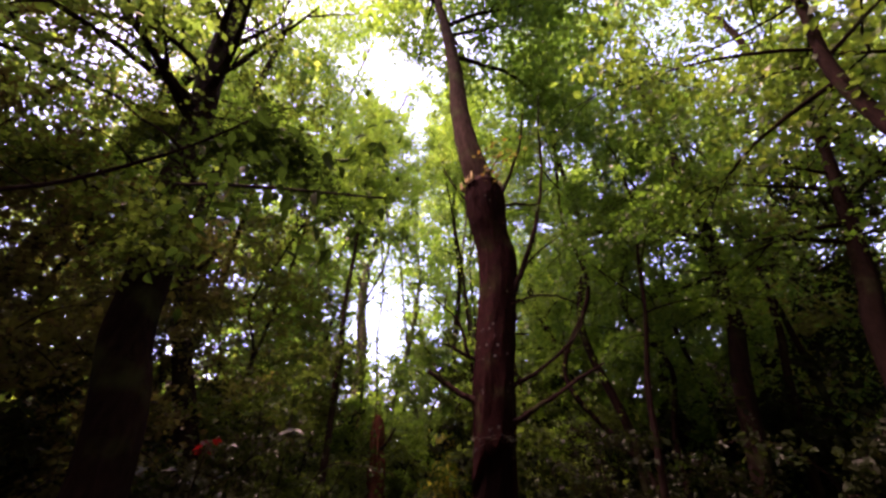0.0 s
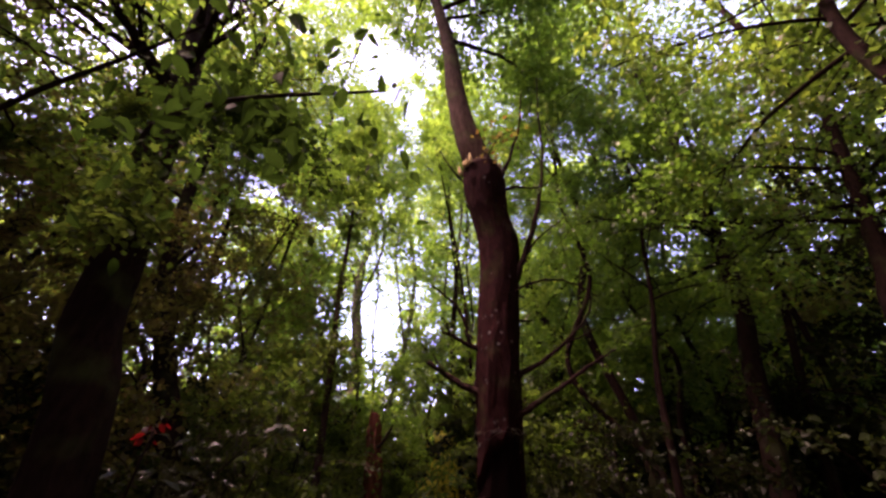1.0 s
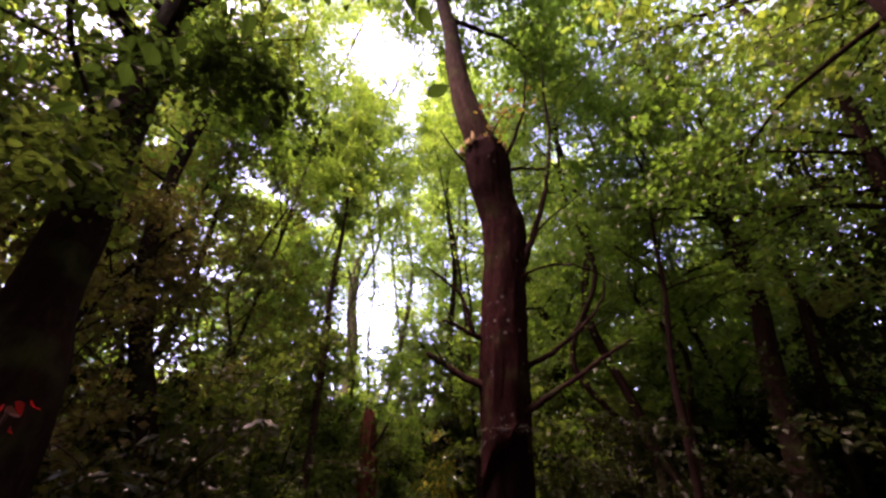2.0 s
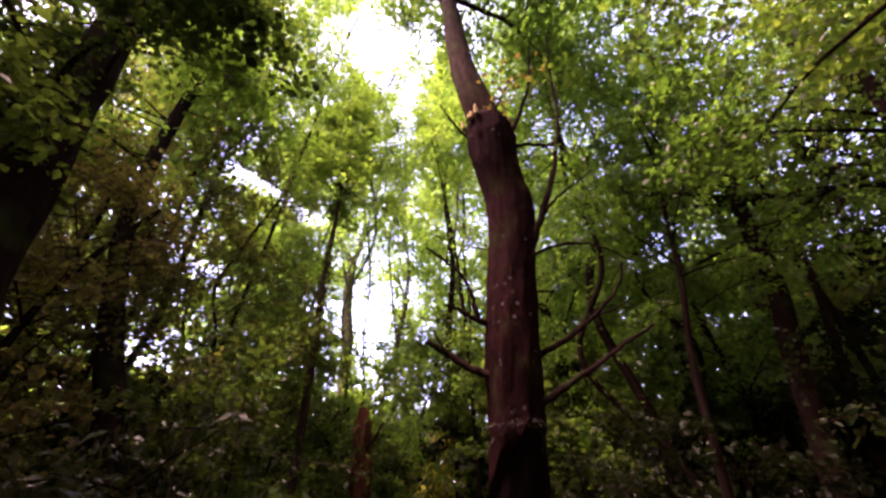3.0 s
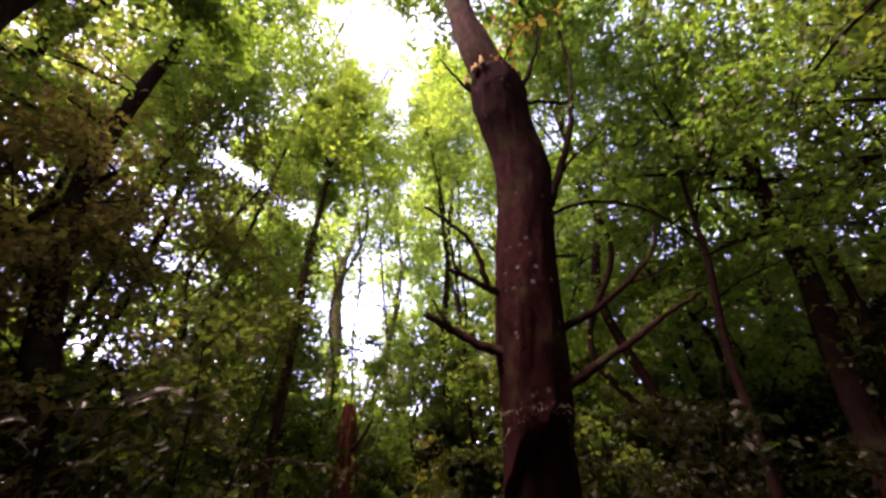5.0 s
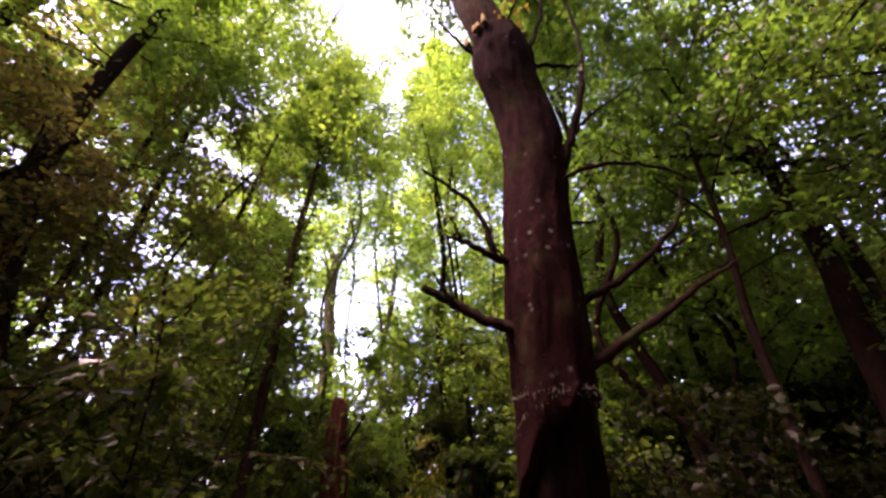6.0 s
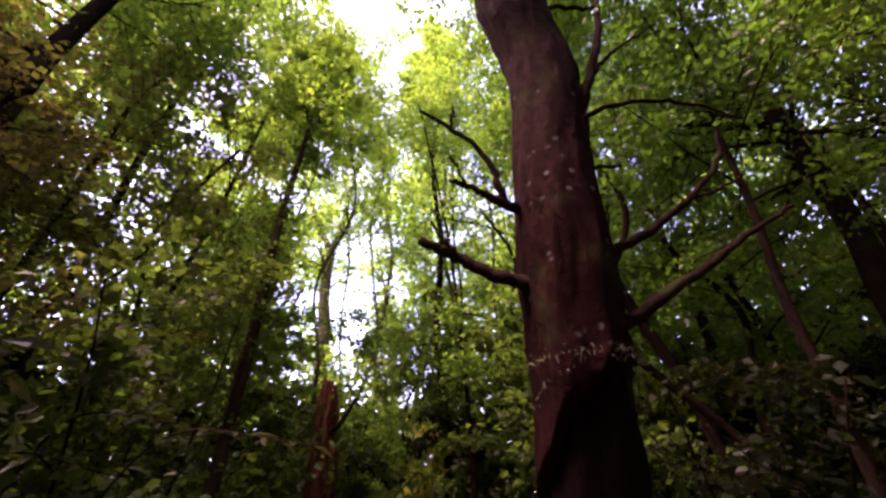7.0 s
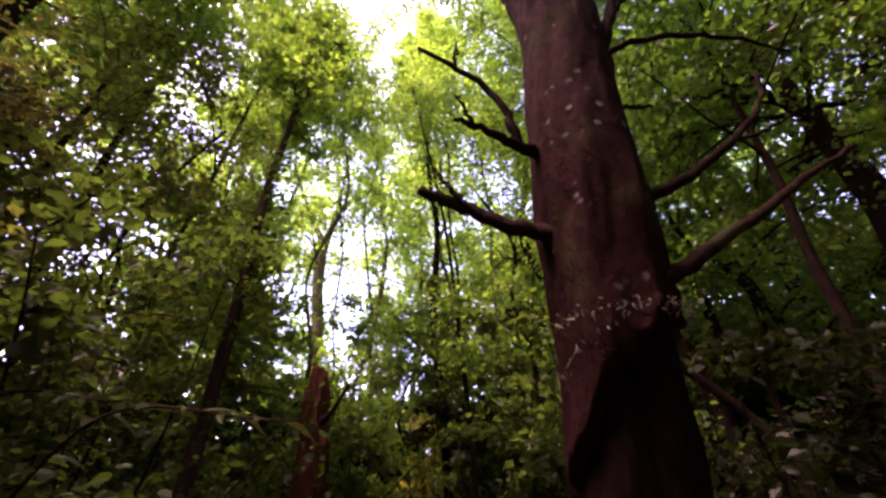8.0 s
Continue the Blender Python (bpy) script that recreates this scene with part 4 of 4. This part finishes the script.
# leafy branch that hangs over the path from the dark tree
def build_overhang():
    rng = np.random.default_rng(61)
    p = smooth_path([(-2.85, 3.2, 4.1), (-2.0, 2.3, 3.7), (-1.1, 1.6, 3.05), (-0.45, 1.25, 2.68), (0.06, 1.12, 2.5)], 24)
    host = bpy.data.objects["dark_tree"]
    o = np.array(host.location)
    v, f = tube(p, np.linspace(0.016, 0.003, 24), 7, 0.15)
    part = link_mesh("hanging_branch", v - o, f, bark_dark, host)
    shapes = []
    for k in range(5):
        along = np.linspace(0, 1, 9)
        half = 0.25 * np.sin(np.pi * along ** 0.75) * (1 + 0.10 * np.cos(along * 26 + k))
        half[0], half[-1] = 0.012, 0.004
        arch = -0.22 * along ** 2 * (0.6 + 0.2 * k)
        cols = [np.stack([sx * half, along, arch + lift * half], -1) for sx, lift in ((-1, 0.30), (0, -0.05), (1, 0.22))]
        bm_v = np.stack(cols, 1).reshape(-1, 3)
        a = (np.arange(8)[:, None] * 3 + np.arange(2)[None]).ravel()
        tris = np.vstack([np.stack([a, a + 1, a + 4], -1), np.stack([a, a + 4, a + 3], -1)])
        first = link_mesh("leaf", bm_v, tris, leaf_near_shaded, part, smooth=False)
        shapes.append(first)
    n = 0
    while n < 360:
        q = p[rng.integers(9, 24)] + rng.normal(0, 0.17, 3)
        if q[0] > 0.14 or q[1] < 0.95 or q[2] < 2.3:
            continue
        size = 0.048 * np.clip(rng.normal(1, 0.3), 0.5, 1.6)
        m = Matrix.LocRotScale(Vector(q - o), Euler((rng.normal(-0.45, 0.55), rng.normal(0, 0.6), rng.uniform(0, 6.28))), Vector((size,) * 3))
        if n < 5:
            leaf = shapes[n]
        else:
            leaf = new("leaf", shapes[n % 5].data)
            leaf.parent = part
        leaf.matrix_basis = m
        n += 1
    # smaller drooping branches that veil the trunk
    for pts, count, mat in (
            ([(-2.8, 3.2, 3.7), (-2.7, 2.9, 4.4), (-2.1, 2.7, 4.75), (-1.5, 2.55, 4.6), (-1.0, 2.5, 4.2)], 2300, leaf_near_shaded),
            ([(-2.88, 3.2, 4.6), (-2.6, 3.0, 5.2), (-1.9, 2.9, 5.6), (-1.3, 2.8, 5.5)], 700, leaf_half_shaded),
            ([(-2.7, 3.2, 3.3), (-2.8, 2.9, 3.7), (-2.5, 2.7, 3.75), (-2.1, 2.55, 3.5), (-1.9, 2.5, 3.15)], 1500, leaf_half_shaded),
            ([(-2.82, 3.2, 3.9), (-3.5, 2.9, 4.3), (-3.9, 2.7, 4.5), (-4.3, 2.6, 4.4)], 1500, leaf_half_shaded),
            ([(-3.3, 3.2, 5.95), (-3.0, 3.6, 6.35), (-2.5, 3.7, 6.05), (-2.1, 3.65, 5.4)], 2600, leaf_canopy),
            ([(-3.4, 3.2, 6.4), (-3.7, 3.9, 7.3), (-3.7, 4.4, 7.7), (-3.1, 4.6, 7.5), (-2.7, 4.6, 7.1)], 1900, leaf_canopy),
            ([(-3.2, 3.2, 5.5), (-3.7, 3.5, 6.1), (-4.3, 3.6, 6.25), (-4.9, 3.6, 6.2)], 2800, leaf_half_shaded)):
        q = smooth_path(pts, 20)
        v, f = tube(q, np.linspace(0.024, 0.005, 20), 6, 0.15)
        bough = link_mesh("hanging_branch", v - o, f, bark_dark, host)
        spots = []
        for k in range(16):
            a = q[rng.integers(5, 20)]
            tp, tr = limb(rng, a, rng.uniform(0, 6.28), rng.normal(0.0, 0.5), rng.uniform(0.3, 0.7), 0.006, segs=5, sag=0.7, wander=0.2)
            v, f = tube(tp, tr, 4)
            link_mesh("twig", v - o, f, bark_dark, bough)
            spots += list(tp)
        pos = np.array(spots)[rng.integers(0, len(spots), count)] + rng.normal(0, 0.07, (count, 3))
        v, f = leaves(rng, pos, 0.05, BROAD, 0.7)
        link_mesh("foliage", v - o, f, mat, bough, smooth=False)


build_overhang()


# thin tree beside the path whose bare branch runs level across it
def build_side_tree():
    o = np.array([-3.5, 1.3, -0.06])
    t = thing("thin_tree", tuple(o), "thin dark tree with one bare branch reaching over the path", "tree")
    p = smooth_path([o, (-3.42, 1.32, 1.4), (-3.5, 1.36, 2.6), (-3.56, 1.3, 3.7)], 30)
    v, f = tube(p, np.linspace(0.045, 0.02, 30), 12, 0.1, flare=0.4)
    link_mesh("trunk", v - o, f, bark_dark, t)
    q = smooth_path([(-3.5, 1.36, 2.6), (-2.6, 1.5, 2.86), (-1.95, 1.5, 2.93), (-1.56, 1.42, 2.89), (-1.09, 1.27, 2.82), (-0.78, 1.2, 2.85), (-0.55, 1.16, 2.95)], 34)
    v, f = tube(q, np.linspace(0.016, 0.004, 34), 8, 0.15)
    bough = link_mesh("branch", v - o, f, bark_dark, t)
    rng = np.random.default_rng(95)
    for k in (14, 19, 23, 27):
        tp, tr = limb(rng, q[k], rng.uniform(0, 6.28), rng.normal(0.4, 0.3), rng.uniform(0.14, 0.3), 0.005, segs=5, sag=0.3, wander=0.2)
        v, f = tube(tp, tr, 4)
        link_mesh("twig", v - o, f, bark_dark, bough)


build_side_tree()

# arching shoots with long glossy leaves low beside the path: foot, bend, tip
def build_arching_shoots():
    rng = np.random.default_rng(91)
    for foot, bend, tip in (((-1.75, 5.3), (-1.25, 4.95, 2.02), (-0.45, 4.66, 1.98)), ((-2.2, 5.5), (-1.9, 5.2, 2.14), (-1.2, 5.0, 2.12)), ((-2.5, 5.3), (-2.1, 5.1, 1.98), (-1.35, 5.05, 1.92))):
        o = np.array([*foot, -0.04])
        t = thing("arching_shoot", tuple(o), "arching shoot with long glossy dark green leaves", "shrub", "arching shoots by the path")
        p = smooth_path([o, (o + np.array(bend)) / 2 + np.array([-0.12, 0, 0.25]), bend, tip], 40)
        v, f = tube(p, np.linspace(0.012, 0.003, 40), 6)
        link_mesh("stem", v - o, f, bark_dark, t)
        along = np.linspace(0, 1, 8)
        half = 0.15 * np.sin(np.pi * along ** 0.8) + 0.004
        cols = [np.stack([k * half, along, -0.28 * along ** 2 + lift * half], -1) for k, lift in ((-1, 0.3), (0, 0.0), (1, 0.3))]
        base = np.stack(cols, 1).reshape(-1, 3)
        a = (np.arange(7)[:, None] * 3 + np.arange(2)[None]).ravel()
        tris = np.vstack([np.stack([a, a + 1, a + 4], -1), np.stack([a, a + 4, a + 3], -1)])
        first = None
        for k in range(22):
            i = 17 + k
            way = p[i] - p[i - 1]
            yaw = math.atan2(-way[0], way[1]) + (0.9 if k % 2 else -0.9) + rng.normal(0, 0.15)
            leaf = new("leaf", first.data) if first else link_mesh("leaf", base, tris, leaf_gloss, t, smooth=False)
            first = first or leaf
            leaf.parent = t
            leaf.matrix_basis = Matrix.LocRotScale(Vector(p[i] - o), Euler((rng.normal(0.05, 0.2), rng.normal(0, 0.25), yaw)), Vector((rng.uniform(0.08, 0.14),) * 3))


build_arching_shoots()


# thin saplings at the leaning tree's foot; pale leaf colour paints their glints
def build_pale_saplings():
    rng = np.random.default_rng(92)
    for foot, tip in (((1.22, 5.25), (1.08, 5.06, 2.26)), ((2.05, 5.75), (1.95, 5.6, 2.2)), ((1.72, 5.95), (1.86, 5.72, 2.14))):
        o = np.array([*foot, -0.04])
        t = thing("small_sapling", tuple(o), "thin sapling with a few broad leaves coloured as glints", "sapling", "small saplings by the leaning tree")
        p = smooth_path([o, o + np.array([0.05, -0.03, 1.1]), tip], 24)
        v, f = tube(p, np.linspace(0.012, 0.004, 24), 6)
        link_mesh("stem", v - o, f, bark_dark, t)
        v, f = leaves(rng, p[rng.integers(8, 24, 26)] + rng.normal(0, 0.06, (26, 3)), 0.06, BROAD, 0.5)
        link_mesh("foliage", v - o, f, leaf_shade_painted, t, smooth=False)
        for k in range(3):
            v, f = leaves(rng, np.array([tip]) + rng.normal(0, 0.05, (1, 3)), 0.04, BROAD, 0.25)
            link_mesh("glint_leaf", v - o, f, leaf_dry_glint, t, "greyish leaf, its glint put into the pale colour", smooth=False)


build_pale_saplings()


# yellow shoots ahead, the sunlight on them put into leaf and stem colour
def build_shoots():
    rng = np.random.default_rng(81)
    for k in range(16):
        x, y = rng.uniform(-0.6, 0.8), rng.uniform(12.0, 13.2)
        o = np.array([x, y, -0.03])
        h = rng.uniform(1.9, 3.4)
        t = thing("young_shoot", tuple(o), "thin yellowish young shoot with narrow leaves", "shoot", "yellow shoots in the clearing")
        p, r = limb(rng, o, rng.uniform(0, 6.28), 1.5, h, 0.022, segs=8, sag=0.1, wander=0.05)
        v, f = tube(p, r, 6)
        link_mesh("stem", v - o, f, stem_lit_yellow, t)
        pos = p[rng.integers(2, 9, 60)] + rng.normal(0, 0.10, (60, 3))
        v, f = leaves(rng, pos, 0.20, LONG, 1.1)
        link_mesh("foliage", v - o, f, leaf_lit_yellow, t, smooth=False)


build_shoots()


# a small red-leaved sprig close beside the path
def build_sprig():
    rng = np.random.default_rng(82)
    o = np.array([-0.69, 1.8, -0.03])
    t = thing("red_sprig", tuple(o), "thin sprig with a tuft of red leaves", "sapling")
    p = smooth_path([(-0.69, 1.8, -0.03), (-0.72, 1.78, 0.8), (-0.65, 1.75, 1.5), (-0.62, 1.73, 1.9)], 20)
    v, f = tube(p, np.linspace(0.008, 0.003, 20), 6)
    link_mesh("stem", v - o, f, bark_dark, t)
    pos = np.array([-0.62, 1.73, 1.9]) + rng.normal(0, 0.012, (9, 3))
    v, f = leaves(rng, pos, 0.028, BROAD, 0.9)
    link_mesh("foliage", v - o, f, leaf_red, t, "red leaves", smooth=False)


build_sprig()


# far wood that closes the view
def build_far_wood():
    rng = np.random.default_rng(71)
    n = 44000
    a = rng.uniform(-np.pi, np.pi, n)
    r = rng.uniform(22, 50, n)
    top = np.interp(r, [22, 50], [7.5, 15]) + 1.6 * np.sin(a * 9) + 1.2 * np.sin(a * 23 + 1)
    z = rng.uniform(0, 1, n) * top
    pos = np.stack([r * np.sin(a), 4 + r * np.cos(a), z], -1)
    m = 24000
    a, r = rng.uniform(-np.pi, np.pi, m), rng.uniform(34, 52, m)
    pos = np.vstack([pos, np.stack([r * np.sin(a), 4 + r * np.cos(a), rng.uniform(0, 5.5, m)], -1)])
    # the gaps fitted to the camera's view are cut here too
    pos = pos[~in_view_gap(pos)]
    v, f = leaves(rng, pos, 0.82, PLAIN, 0.9)
    # the far wood's darkness is put into its leaf colour
    ob = link_mesh("far_wood", v, f, leaf_shade_painted, smooth=False)
    tagged(ob, "distant green wood behind the nearer trees", "woodland", kind="stuff")


build_far_wood()
